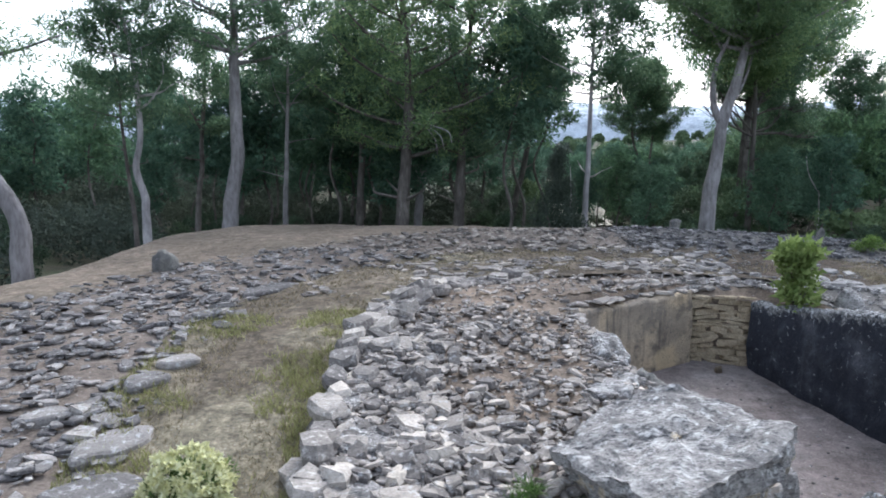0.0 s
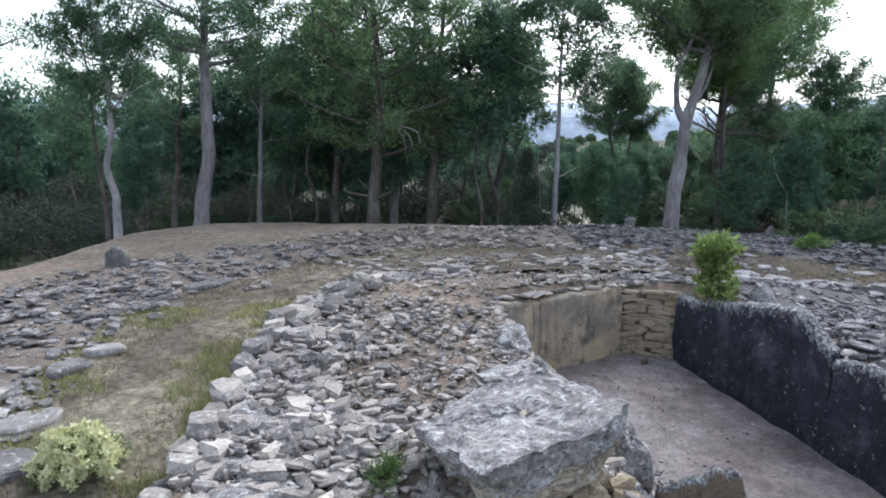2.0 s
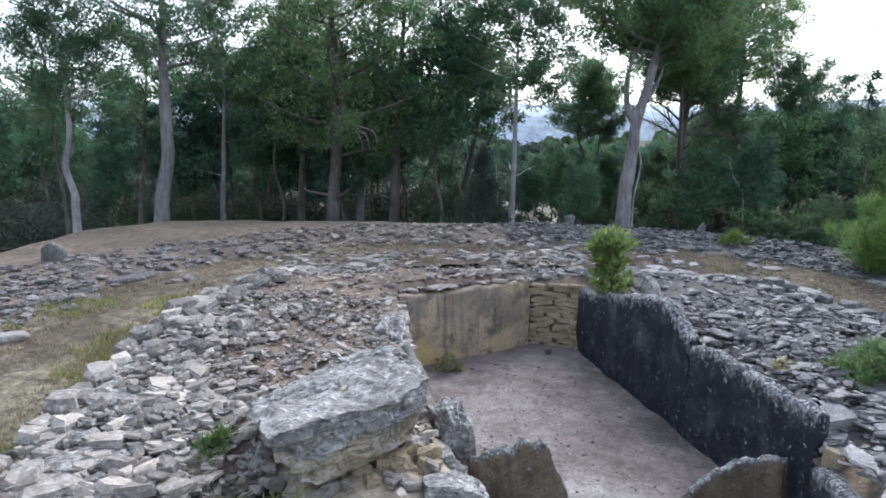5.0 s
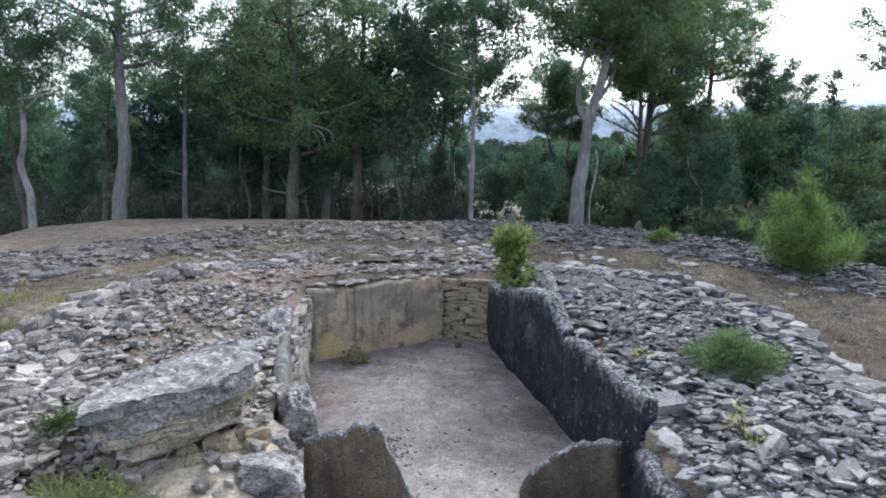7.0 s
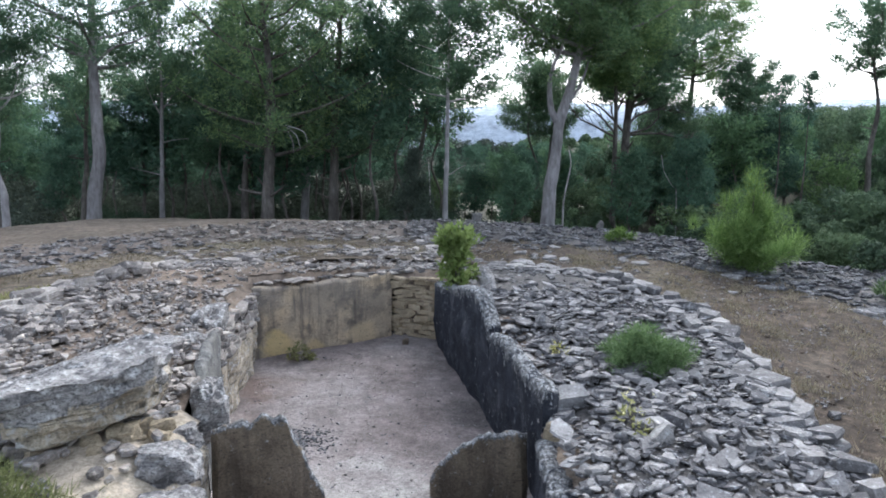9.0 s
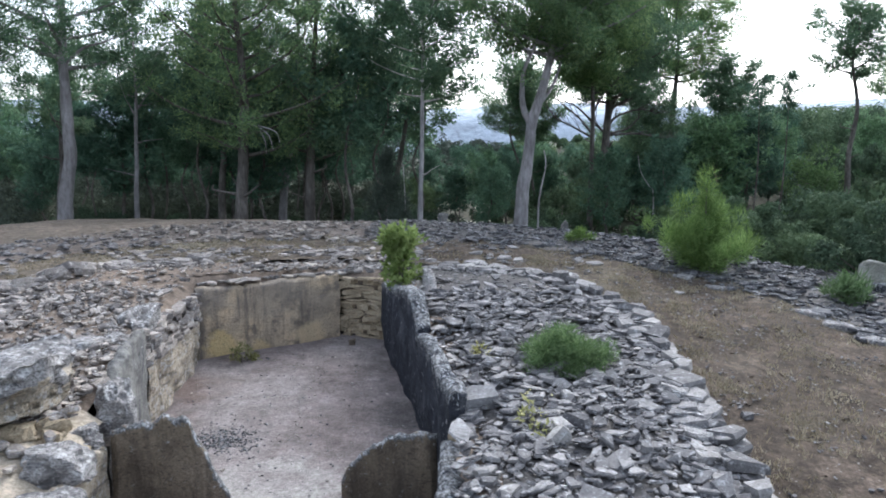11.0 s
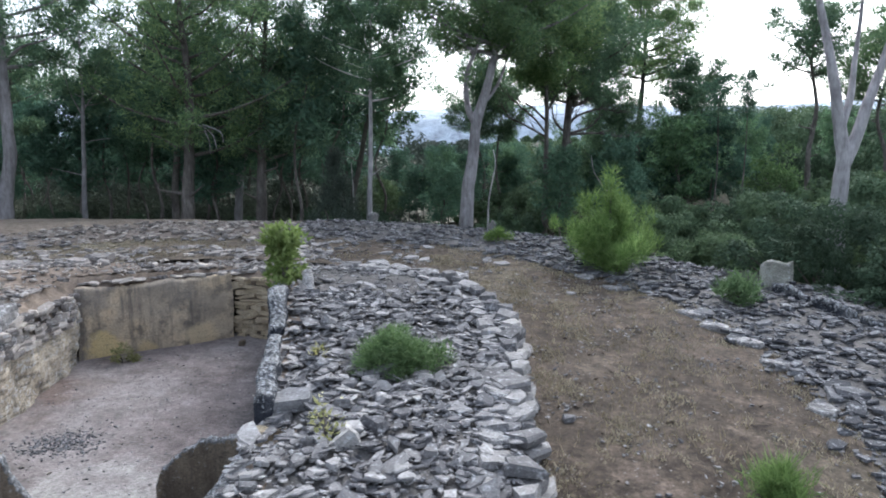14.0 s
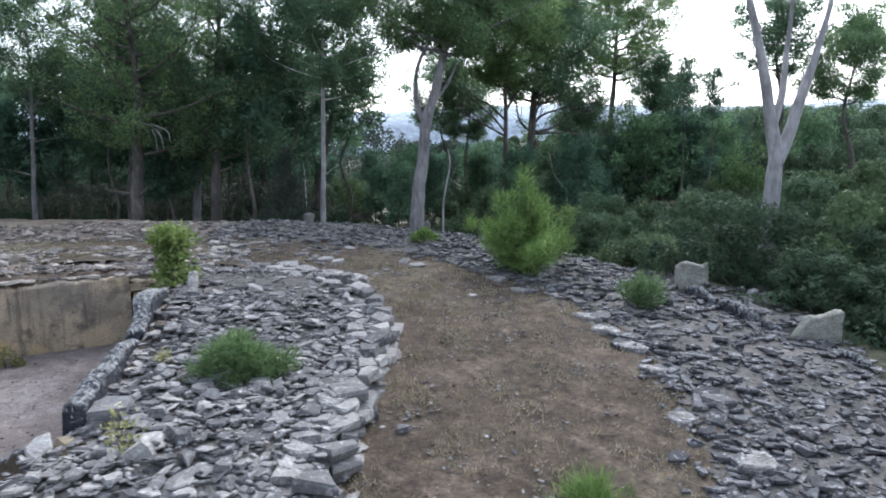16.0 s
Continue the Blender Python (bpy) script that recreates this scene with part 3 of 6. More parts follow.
def table_slab(name, outline, thick, mat, label, category, seed, rough=0.05, taper=0.6):
    """A thick lying slab: a bumpy top on a rounded outline of (x, y, z), undercut sides."""
    pts = smooth_path([Vector(p) for p in outline] + [Vector(outline[0])], 16)[:-1]
    corner = [Vector(a).lerp(Vector(b), i / 16) for a, b in zip(outline, outline[1:] + outline[:1]) for i in range(16)]
    pts = [p.lerp(q, 0.7) + Vector((0.03 * noise.noise(p * 6), 0.03 * noise.noise(p * 6 + Vector((3, 0, 0))), 0)) for p, q in zip(pts, corner)]
    mid = sum(pts, Vector()) / len(pts)
    rings, verts, faces = [], [], []

    def ring(scale, drop, bumps):
        row = []
        for p in pts:
            v = mid + (p - mid) * scale + Vector((0, 0, 0.045 * noise.noise(Vector((p.x * 1.4, p.y * 4, scale * 6 + seed))))) - Vector((0, 0, drop)) + Vector((0.9, 0.2, 0)) * max(0, drop - 0.08) * min(max(-0.15 - 1.1 * (p - mid).x, 0), 1)
            if drop > 0.03:
                v = v + (p - mid).normalized() * (0.055 * noise.noise(Vector((v.x * 1.6, v.y * 1.6, v.z * 14 + seed))) + 0.03 * noise.noise(Vector((v.x * 5, v.y * 5, v.z * 22 + seed))))
            q = v * 3 + Vector((seed, 0, 0))
            v = v + Vector((noise.noise(q), noise.noise(q + Vector((7, 0, 0))), 0.7 * noise.noise(q + Vector((0, 7, 0))))) * bumps * 0.7
            q = v * 11
            v = v + Vector((noise.noise(q), noise.noise(q + Vector((7, 0, 0))), 0.8 * noise.noise(q + Vector((0, 7, 0))))) * bumps * 0.5
            row.append(len(verts))
            verts.append(v)
        rings.append(row)

    for s in (0.05, 0.12, 0.19, 0.26, 0.33, 0.4, 0.47, 0.54, 0.61, 0.68, 0.74, 0.8, 0.86, 0.91, 0.95):
        ring(s, 0.03 * noise.noise(Vector((s * 5, seed, 0))), rough)
    for s, d in ((0.99, 0.008), (1.0, 0.03), (0.995, 0.1), (0.955, 0.115), (0.955, 0.19), (0.965, 0.21), (0.95, 0.27), (0.91, 0.285), (0.905, 0.36), (0.86, 0.38), (0.84, 0.47)):
        ring(s, d * thick / 0.5, rough * 1.3)
    ring(taper, thick, rough)
    ring(taper * 0.4, thick, rough)
    k = len(pts)
    for r0, r1 in zip(rings, rings[1:]):
        for i in range(k):
            faces.append((r0[i], r0[(i + 1) % k], r1[(i + 1) % k], r1[i]))
    faces.append(tuple(reversed(rings[0])))
    faces.append(tuple(rings[-1]))
    me = mesh_of(name, verts, faces, mat)
    me.materials.append(SLAB_UNDER)
    for q in me.polygons:
        row = q.index // k
        if row > 19.8 + 4.5 * noise.noise(Vector((q.index % k * 0.09, row * 0.3, seed))) + 2 * noise.noise(Vector((q.index % k * 0.4, row * 0.8, seed))):
            q.material_index = 1
    ob = part(name, me)
    return tagged(ob, label, category)


def boulder(name, at, size, mat, label="", category="", seed=0, rough=0.3, turn=0.0, parent=None):
    bm = bmesh.new()
    bmesh.ops.create_icosphere(bm, subdivisions=4, radius=0.5)
    for v in bm.verts:
        q = v.co * 2.2 + Vector((seed * 3.1, 0, 0))
        v.co *= 1 + rough * 1.6 * noise.noise(q) + rough * 0.6 * noise.noise(q * 3)
        v.co = Vector(max(-0.42, min(0.42, c)) for c in v.co)
        v.co += v.normal * (0.05 * noise.noise(v.co * 6) + 0.035 * noise.noise(v.co * 15))
    bmesh.ops.transform(bm, matrix=Matrix.LocRotScale(at, Euler((0, 0, radians(turn))), size), verts=bm.verts)
    ob = part(name, bm, mat, parent)
    return tagged(ob, label, category)


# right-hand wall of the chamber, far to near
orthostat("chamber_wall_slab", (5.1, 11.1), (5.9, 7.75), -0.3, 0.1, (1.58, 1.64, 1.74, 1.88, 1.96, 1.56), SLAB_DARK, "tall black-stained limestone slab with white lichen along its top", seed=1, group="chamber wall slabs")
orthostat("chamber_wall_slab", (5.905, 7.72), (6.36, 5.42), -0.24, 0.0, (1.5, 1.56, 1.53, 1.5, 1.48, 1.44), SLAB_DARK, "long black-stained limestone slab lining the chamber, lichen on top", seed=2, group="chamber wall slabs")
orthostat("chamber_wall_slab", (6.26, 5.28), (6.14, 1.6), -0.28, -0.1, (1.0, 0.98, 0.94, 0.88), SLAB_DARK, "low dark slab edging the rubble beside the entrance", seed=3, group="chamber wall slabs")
orthostat("small_slab", (5.98, 10.2), (6.2, 9.62), 0.16, 1.3, (1.8, 2.02, 1.96, 1.75), SLAB_PALE, "small upright grey slab set in the rubble", seed=4)
# end of the chamber
orthostat("chamber_end_slab", (1.95, 10.1), (4.26, 11.4), -0.28, 0.2, (1.63, 1.62, 1.65, 1.7), SLAB_OCHRE, "broad ochre end slab with dark vertical water streaks", seed=5, rough=0.03)
# left-hand wall
orthostat("chamber_wall_slab", (2.26, 7.4), (2.62, 5.75), 0.17, 0.0, (1.62, 1.64, 1.6, 1.52, 1.36), SLAB_GREY, "grey slab lining the chamber beside the fallen roof slab", seed=6, rough=0.06, group="chamber wall slabs")
orthostat("chamber_wall_slab", (2.02, 10.0), (2.2, 7.5), 0.14, 0.1, (1.3, 1.2, 1.12, 1.15), SLAB_UNDER, "low tan slab lining the chamber under rough walling", seed=9, rough=0.09, group="chamber wall slabs")
orthostat("passage_slab", (2.92, 4.96), (2.98, 3.0), 0.14, 0.0, (1.08, 1.12, 1.06, 1.0, 0.9), SLAB_UNDER, "pale tan slab lining the entrance beside the boulders", seed=17, rough=0.04, jag=0.03)
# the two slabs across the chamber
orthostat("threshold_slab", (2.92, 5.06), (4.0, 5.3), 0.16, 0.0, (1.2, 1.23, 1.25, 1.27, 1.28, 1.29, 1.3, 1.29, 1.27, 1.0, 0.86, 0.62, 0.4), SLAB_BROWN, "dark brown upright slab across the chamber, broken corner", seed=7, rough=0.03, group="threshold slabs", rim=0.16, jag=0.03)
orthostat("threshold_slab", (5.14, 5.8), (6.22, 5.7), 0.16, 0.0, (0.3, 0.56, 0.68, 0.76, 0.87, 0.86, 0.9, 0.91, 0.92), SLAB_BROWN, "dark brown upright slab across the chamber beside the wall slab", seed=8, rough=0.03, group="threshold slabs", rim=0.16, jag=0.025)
# the fallen roof slab
table_slab("fallen_roof_slab", [(0.86, 5.15, 1.66), (1.02, 4.7, 1.74), (1.42, 3.86, 1.93), (2.1, 4.3, 1.95), (2.55, 4.65, 2.09), (2.46, 5.3, 1.93), (2.1, 5.82, 1.98), (1.45, 5.75, 1.84)], 0.56, SLAB_PALE, "large tilted limestone roof slab covered with pale lichen", "roof slab", 3, 0.05, 0.8)
boulder("boulder", (2.74, 5.55, 1.2), (0.45, 0.6, 0.75), SLAB_PALE, "rough grey boulder against the chamber edge", "boulder", 1, turn=20)
boulder("boulder", (2.78, 4.35, 1.14), (0.62, 0.5, 0.4), SLAB_PALE, "rounded grey boulder with lichen beside the threshold", "boulder", 2, turn=10)
boulder("boulder", (2.62, 4.95, 1.05), (0.5, 0.4, 0.45), SLAB_PALE, "rough grey boulder beside the threshold", "boulder", 7, turn=40)
boulder("boulder", (2.9, 3.3, 0.95), (0.5, 0.45, 0.4), SLAB_UNDER, "brownish boulder beside the entrance", "boulder", 8, turn=10)
boulder("boulder", (3.0, 3.75, 1.0), (0.6, 0.5, 0.4), SLAB_PALE, "rounded grey boulder beside the entrance", "boulder", 3, turn=60)
boulder("boulder", (1.75, 6.75, 1.5), (0.75, 0.6, 0.35), SLAB_PALE, "weathered grey boulder behind the roof slab", "boulder", 4, turn=30)
boulder("boulder", (1.95, 8.0, 1.5), (0.5, 1.0, 0.66), SLAB_PALE, "weathered grey boulder on the chamber edge", "boulder", 5, turn=4)
boulder("boulder", (2.0, 7.2, 1.42), (0.5, 0.7, 0.5), SLAB_PALE, "lichened grey boulder behind the lining slab", "boulder", 9, turn=20)
boulder("loose_stone", (4.56, 10.9, 0.46), (0.14, 0.12, 0.12), SLAB_BROWN, "small dark stone lying on the chamber floor", "stone", 6)


# ---- standing stones round the outer ring ----
def standing_stone(x, y, w, h, t, turn, seed, tops, label, lean=0.0, mat=None):
    z = terrain(x, y)
    c, s = math.cos(radians(turn)) * w / 2, math.sin(radians(turn)) * w / 2
    orthostat("standing_stone", (x - c, y - s), (x + c, y + s), t, z - 0.15, [z + h * k for k in tops], mat or STANDING, label, "standing stone", seed, 0.06, lean, group="standing stones of the outer ring")


standing_stone(14.85, 11.85, 0.58, 0.6, 0.16, -8, 11, (0.82, 0.95, 1.0, 0.97, 0.96, 0.9, 1.0, 0.95), "upright grey slab in the outer stone ring")
standing_stone(15.82, 9.3, 0.8, 0.5, 0.22, 8, 12, (0.12, 0.42, 0.72, 0.8, 0.86, 0.92, 0.98, 1.0, 0.92), "wedge-shaped pale grey slab with a slanting top in the outer ring", 0.08)
for p0, p1, h in (((14.7, 11.6), (14.93, 10.72), 0.26), ((14.95, 10.68), (15.2, 9.72), 0.27), ((15.24, 9.68), (15.38, 9.3), 0.2), ((16.0, 8.8), (16.1, 8.2), 0.12)):
    z = terrain(*p0)
    orthostat("edging_slab", p0, p1, 0.14, z - 0.2, (z + h * 0.8, z + h, terrain(*p1) + h * 0.8), SLAB_DARK, "dark slate slab set on edge in the stone ring", "edging slab", int(p0[1] * 7), 0.04, group="edging slabs of the outer ring")
standing_stone(-5.25, 12.75, 0.46, 0.4, 0.2, 10, 13, (0.8, 0.97, 1.0, 0.95, 0.7), "small dark rounded stone standing on the ring", mat=SLAB_GREY)
standing_stone(6.25, 18.3, 0.3, 0.34, 0.14, 0, 14, (0.85, 1.0, 0.9), "small upright stone on the far side of the ring", mat=SLAB_GREY)
standing_stone(9.6, 17.3, 0.22, 0.3, 0.12, 0, 15, (0.5, 1.0, 0.7), "small pointed stone on the far side of the ring", mat=SLAB_GREY)


# ---- plants ----
rng = np.random.default_rng(5)


def tufts(rng, centres, radii, count, length, width, up=0.3, shell=0.3, face=0.0):
    """Thin leaf triangles round many clump centres; face: how far the leaves turn their flat side outwards."""
    centres, radii = np.asarray(centres, float), np.asarray(radii, float)
    c = np.repeat(centres, count, 0)
    rad = np.repeat(radii, count, 0)
    d = rng.normal(size=c.shape)
    d /= np.linalg.norm(d, axis=1, keepdims=True)
    p = c + d * rad * (rng.random((len(c), 1)) ** shell)
    way = d * 0.7 + rng.normal(size=c.shape) * 0.55 + np.array([0, 0, up])
    way /= np.linalg.norm(way, axis=1, keepdims=True)
    if face:
        flat = d * face + np.array([0, 0, 0.35 * face]) + rng.normal(size=c.shape) * 0.45
        flat /= np.linalg.norm(flat, axis=1, keepdims=True)
        way = way - flat * (way * flat).sum(1, keepdims=True)
        way /= np.linalg.norm(way, axis=1, keepdims=True) + 1e-9
    else:
        flat = rng.normal(size=c.shape)
    side = np.cross(way, flat)
    side /= np.linalg.norm(side, axis=1, keepdims=True) + 1e-9
    ln = length * (0.6 + 0.8 * rng.random((len(c), 1)))
    wd = width * (0.6 + 0.8 * rng.random((len(c), 1)))
    return np.stack([p - side * wd / 2, p + side * wd / 2, p + way * ln], 1)


def pine(at, trunk, r0, crown, radius, limbs, seed, label, bark=None, leaf=None, dens=1.0, forks=(), needle=(0.17, 0.045), clump=0.5, count=110, profile=0.6, bare=3, single=True):
    """A pine: bent tapered trunk, limbs that sweep up, clumps of needles. crown: heights at which its limbs start and end."""
    g = np.random.default_rng(seed)
    bark, leaf = bark or BARK, leaf or PINE
    tree = thing("pine_tree", label, "tree", at, "pines round the mound")
    line = smooth_path(trunk, 5)
    top = line[-1].z
    rad = [r0 * (1.25 if i == 0 else 1) * max(0.12, 1 - 0.85 * p.z / top) for i, p in enumerate(line)]
    stem = part("trunk", mesh_of("trunk", *tube(line, rad, 10, 0.18), bark, True), parent=tree)
    tubes, centres, radii = [], [], []

    def at_height(z):
        for p, q in zip(line, line[1:]):
            if p.z <= z <= q.z:
                return p.lerp(q, (z - p.z) / max(q.z - p.z, 1e-6))
        return line[-1].copy()

    for path, fr in forks:
        fl = smooth_path(path, 5)
        tubes.append(tube(fl, [fr * (1 - 0.8 * i / len(fl)) for i in range(len(fl))], 8, 0.15))
        for q in fl[len(fl) * 3 // 4:]:
            for _ in range(2):
                centres.append(q + Vector(g.normal(size=3)) * radius * 0.22)
                radii.append((clump, clump, clump * 0.7))
    z0, z1 = crown
    for i in range(limbs + bare):
        f = (i + 0.5) / limbs if i < limbs else g.random() * 0.1
        z = z0 + (z1 - z0) * f if i < limbs else z0 * ((0.72 if bare > 5 else 0.5) + 0.4 * g.random())
        w = i * 2.4 + g.random() * 0.8
        size = radius * (1 - profile * abs(f - 0.35) * 1.3) * (0.65 + 0.6 * g.random())
        if i >= limbs:
            size *= 0.8 if bare > 5 else 0.4
        s = at_height(z)
        d = Vector((math.cos(w), math.sin(w), 0))
        lift = 0.25 + 0.5 * f + 0.2 * g.random()
        pts = [s, s + d * size * 0.35 + Vector((0, 0, size * lift * 0.2)), s + d * size * 0.7 + Vector((*(g.normal(size=2) * 0.12), size * lift * 0.55)), s + d * size + Vector((*(g.normal(size=2) * 0.2), size * lift))]
        lp = smooth_path(pts, 3)
        tubes.append(tube(lp, [max(0.012, r0 * 0.3 * (1 - f * 0.6) * (1 - 0.85 * j / len(lp))) for j in range(len(lp))], 6 if single else 3))
        if i >= limbs:
            continue
        for j in range(3, len(lp)):
            for _ in range(max(1, round(1.5 * dens))):
                o = Vector(g.normal(size=3)) * np.array(1.0)
                centres.append(lp[j] + Vector((o.x * 0.35, o.y * 0.35, o.z * 0.22 + 0.1)) * max(size * 0.4, 0.4))
                k = clump * (0.6 + 0.7 * g.random())
                radii.append((k, k, k * 0.6))
    if single:
        for one in tubes:
            part("limb", mesh_of("limb", *one, bark, True), parent=stem)
    else:
        tagged(part("branchwork", mesh_of("branchwork", *join(tubes), bark, True), parent=tree), kind="stuff")
    if centres and count:
        part("crown", soup("crown", tufts(g, centres, radii, count, *needle, face=0.6), leaf), parent=tree)
    return tree


def bush(name, at, size, leaf, seed, label, category="bush", clumps=40, count=70, leafsize=(0.09, 0.05), clump=0.3, stems=7, shape="dome", group="", bark=None):
    """A shrub: stems from the ground and many leafy clumps in a dome or a cone."""
    g = np.random.default_rng(seed)
    ob = thing(name, label, category, at, group)
    w, d, h = size
    tubes, centres, radii = [], [], []
    for i in range(clumps):
        a = g.random() * 2 * math.pi
        if shape == "cone":
            f = g.random() ** 1.3
            r = (1 - f) ** 0.95 * math.sqrt(g.random()) * 0.95 + 0.03
            z = 0.08 + 0.9 * f
        elif shape == "broom":
            q = i % 13
            a = q * 2.4 + 0.25 * g.normal()
            tip = (0.0, 0.75, 0.95, 0.5, 0.85, 0.3, 1.0, 0.6, 0.8, 0.4, 0.9, 0.2, 0.7)[q]
            high = 1.0 - 0.62 * tip + 0.1 * math.sin(q * 5.0)
            f = 0.15 + 0.85 * g.random()
            r, z = tip * f ** 0.8, 0.06 + (high - 0.06) * f
        elif shape == "plume":
            f = g.random()
            r, z = math.sqrt(g.random()) * (0.62 + 0.38 * math.sin(f * 8 + 0.6)) * (1 - 0.35 * f), 0.05 + 0.92 * f
        elif shape == "lobes":
            e = math.asin((i + 0.5) / clumps)
            a = i * 2.4 + 0.3 * g.normal()
            k = g.uniform(0.78, 1.05)
            r, z = math.cos(e) * k, 0.1 + 0.78 * math.sin(e) * k
        elif shape == "overhang":
            e = math.asin((i + 0.5) / clumps)
            a = i * 2.4 + 0.3 * g.normal()
            k = g.uniform(0.8, 1.08)
            r, z = math.cos(e) * k, 0.5 + 0.42 * math.sin(e) * k
        else:
            e = math.asin(g.random())
            k = 0.55 + 0.45 * g.random()
            r, z = math.cos(e) * k, 0.1 + 0.82 * math.sin(e) * k
        lump = 1 + 0.25 * math.sin(3 * a + seed) + 0.15 * math.sin(7 * a)
        centres.append((math.cos(a) * r * w / 2 * lump, math.sin(a) * r * d / 2 * lump, z * h))
        k = clump * (0.6 + 0.8 * g.random())
        radii.append((k, k, k * (1.5 if shape in ("cone", "broom") else 0.8)))
    for i in range(stems):
        q = Vector(centres[i])
        tubes.append(tube([Vector((0, 0, -0.1)), Vector((q.x * 0.4, q.y * 0.4, q.z * 0.45)), q], [0.02 * h + 0.006, 0.014 * h + 0.004, 0.005], 5))
    tagged(part("stalk", mesh_of("stalk", *join(tubes), bark or BARK), parent=ob), kind="stuff")
    part("foliage", soup("foliage", tufts(g, centres, radii, count, *leafsize, up=0.8 if shape in ("cone", "broom") else 0.3, face=1.0 if shape in ("lobes", "overhang") else 0.0, shell=0.2 if shape in ("lobes", "overhang") else 0.3), leaf), parent=ob)
    return ob


def on_ground(x, y, dz=0.0):
    return (x, y, terrain(x, y) + dz)


# trees close behind the mound
def bent(h, lean=(0, 0), wob=0.15, seed=0):
    g = np.random.default_rng(seed + 900)
    return [(lean[0] * f + (wob * g.normal() if f > 0 else 0), lean[1] * f + (wob * g.normal() if f > 0 else 0), -0.3 + (h + 0.3) * f) for f in (0, 0.2, 0.4, 0.6, 0.8, 1)]


pine(on_ground(-8.65, 13.75), [(0, 0, -0.3), (0.06, 0, 1.0), (0.04, 0, 1.8), (-0.35, 0, 2.6), (-0.85, 0, 3.6), (-1.3, 0.2, 5.2), (-1.2, 0.3, 7.5)], 0.23, (4.8, 7.4), 2.2, 10, 1, "old pine with a bent grey trunk on the earth bank", BARK_MID, count=42, clump=0.4, needle=(0.15, 0.035))
def rooted(x, y, points):
    """A trunk's points, given in the world, as seen from its foot on the ground."""
    z = terrain(x, y)
    return [(0, 0, -0.3)] + [(a - x, b - y, c - z) for a, b, c in points]


pine(on_ground(-8.9, 20.4), rooted(-8.9, 20.4, [(-8.9, 20.4, 2.2), (-8.9, 20.4, 2.7), (-9.09, 20.4, 3.35), (-9.11, 20.4, 3.7), (-8.95, 20.4, 4.35), (-8.93, 20.4, 5.2), (-9.01, 20.4, 6.6), (-9.26, 20.4, 8.0), (-9.5, 20.4, 9.6)]), 0.145, (5.2, 8.6), 1.9, 13, 2, "slender pine with a pale crooked trunk", BARK_PALE, count=40, clump=0.36, bare=0,
     forks=[([(-0.1, 0, 4.9), (0.4, 0, 5.3), (0.75, 0, 6.0), (0.6, 0, 6.8)], 0.04)])
pine(on_ground(-9.4, 20.9), rooted(-9.4, 20.9, [(-9.48, 20.9, 2.13), (-9.54, 20.9, 2.83), (-9.64, 20.9, 4.02), (-9.7, 20.9, 5.0), (-9.75, 20.9, 6.5), (-10.2, 20.9, 8.6)]), 0.085, (4.4, 7.6), 1.9, 12, 3, "thin dark pine leaning away from the mound", count=42, clump=0.38)
pine(on_ground(-7.0, 22.1), rooted(-7.0, 22.1, [(-6.88, 22.1, 2.27), (-6.74, 22.1, 3.04), (-6.59, 22.1, 4.0), (-6.6, 22.1, 5.3), (-6.58, 22.1, 7.1), (-6.5, 22.1, 9.0), (-6.45, 22.1, 12.0)]), 0.28, (6.3, 11.2), 3.2, 15, 4, "stout straight pine behind the earth bank", BARK_MID, count=86, clump=0.5, bare=0,
     forks=[([(0.45, 0, 7.3), (0.05, 0, 7.8), (-0.6, 0, 8.1), (-1.4, 0, 8.4), (-2.4, 0.1, 8.9)], 0.075), ([(0.44, 0, 6.8), (-0.15, -0.2, 7.3), (-0.8, -0.2, 7.5), (-1.4, -0.2, 7.9)], 0.05), ([(0.44, 0, 6.2), (0.1, 0.1, 6.8), (-0.2, 0.1, 7.2)], 0.04), ([(0.45, 0, 6.6), (1.2, -0.2, 7.1), (2.0, -0.3, 7.3), (2.9, -0.3, 7.7)], 0.06)])
pine(on_ground(-9.55, 26.2), rooted(-9.55, 26.2, [(-9.37, 26.2, 2.3), (-9.2, 26.2, 3.4), (-9.16, 26.2, 4.5), (-9.0, 26.2, 5.9), (-8.9, 26.2, 7.4), (-9.05, 26.2, 9.2)]), 0.13, (4.6, 8.2), 1.7, 10, 5, "slender pine in the forest edge", count=56, clump=0.4,
     forks=[([(0.4, 0, 4.8), (0.0, 0, 5.6), (-0.4, 0, 6.6)], 0.05)])
pine(on_ground(-5.88, 25.3), rooted(-5.88, 25.3, [(-5.85, 25.3, 2.0), (-5.77, 25.3, 3.4), (-5.7, 25.3, 5.0), (-5.62, 25.3, 6.6), (-5.6, 25.3, 9.8)]), 0.115, (5.4, 9.4), 2.0, 12, 6, "slim straight pine in the forest edge", BARK_MID, count=62, clump=0.43, bare=2,
     forks=[([(0.24, 0, 5.1), (-0.2, 0, 6.0), (-0.45, 0, 7.0)], 0.035), ([(0.24, 0, 5.4), (0.7, 0, 6.0), (1.15, 0, 6.3)], 0.03)])
pine(on_ground(-1.5, 24.4), rooted(-1.5, 24.4, [(-1.44, 24.4, 2.2), (-1.36, 24.4, 3.2), (-1.28, 24.4, 4.6), (-1.19, 24.4, 6.0), (-1.25, 24.4, 7.6), (-1.4, 24.4, 9.2), (-1.3, 24.4, 11.6)]), 0.27, (3.4, 11.6), 3.7, 30, 7, "dense dark pine with a broad low crown", count=62, dens=1.0, clump=0.55)
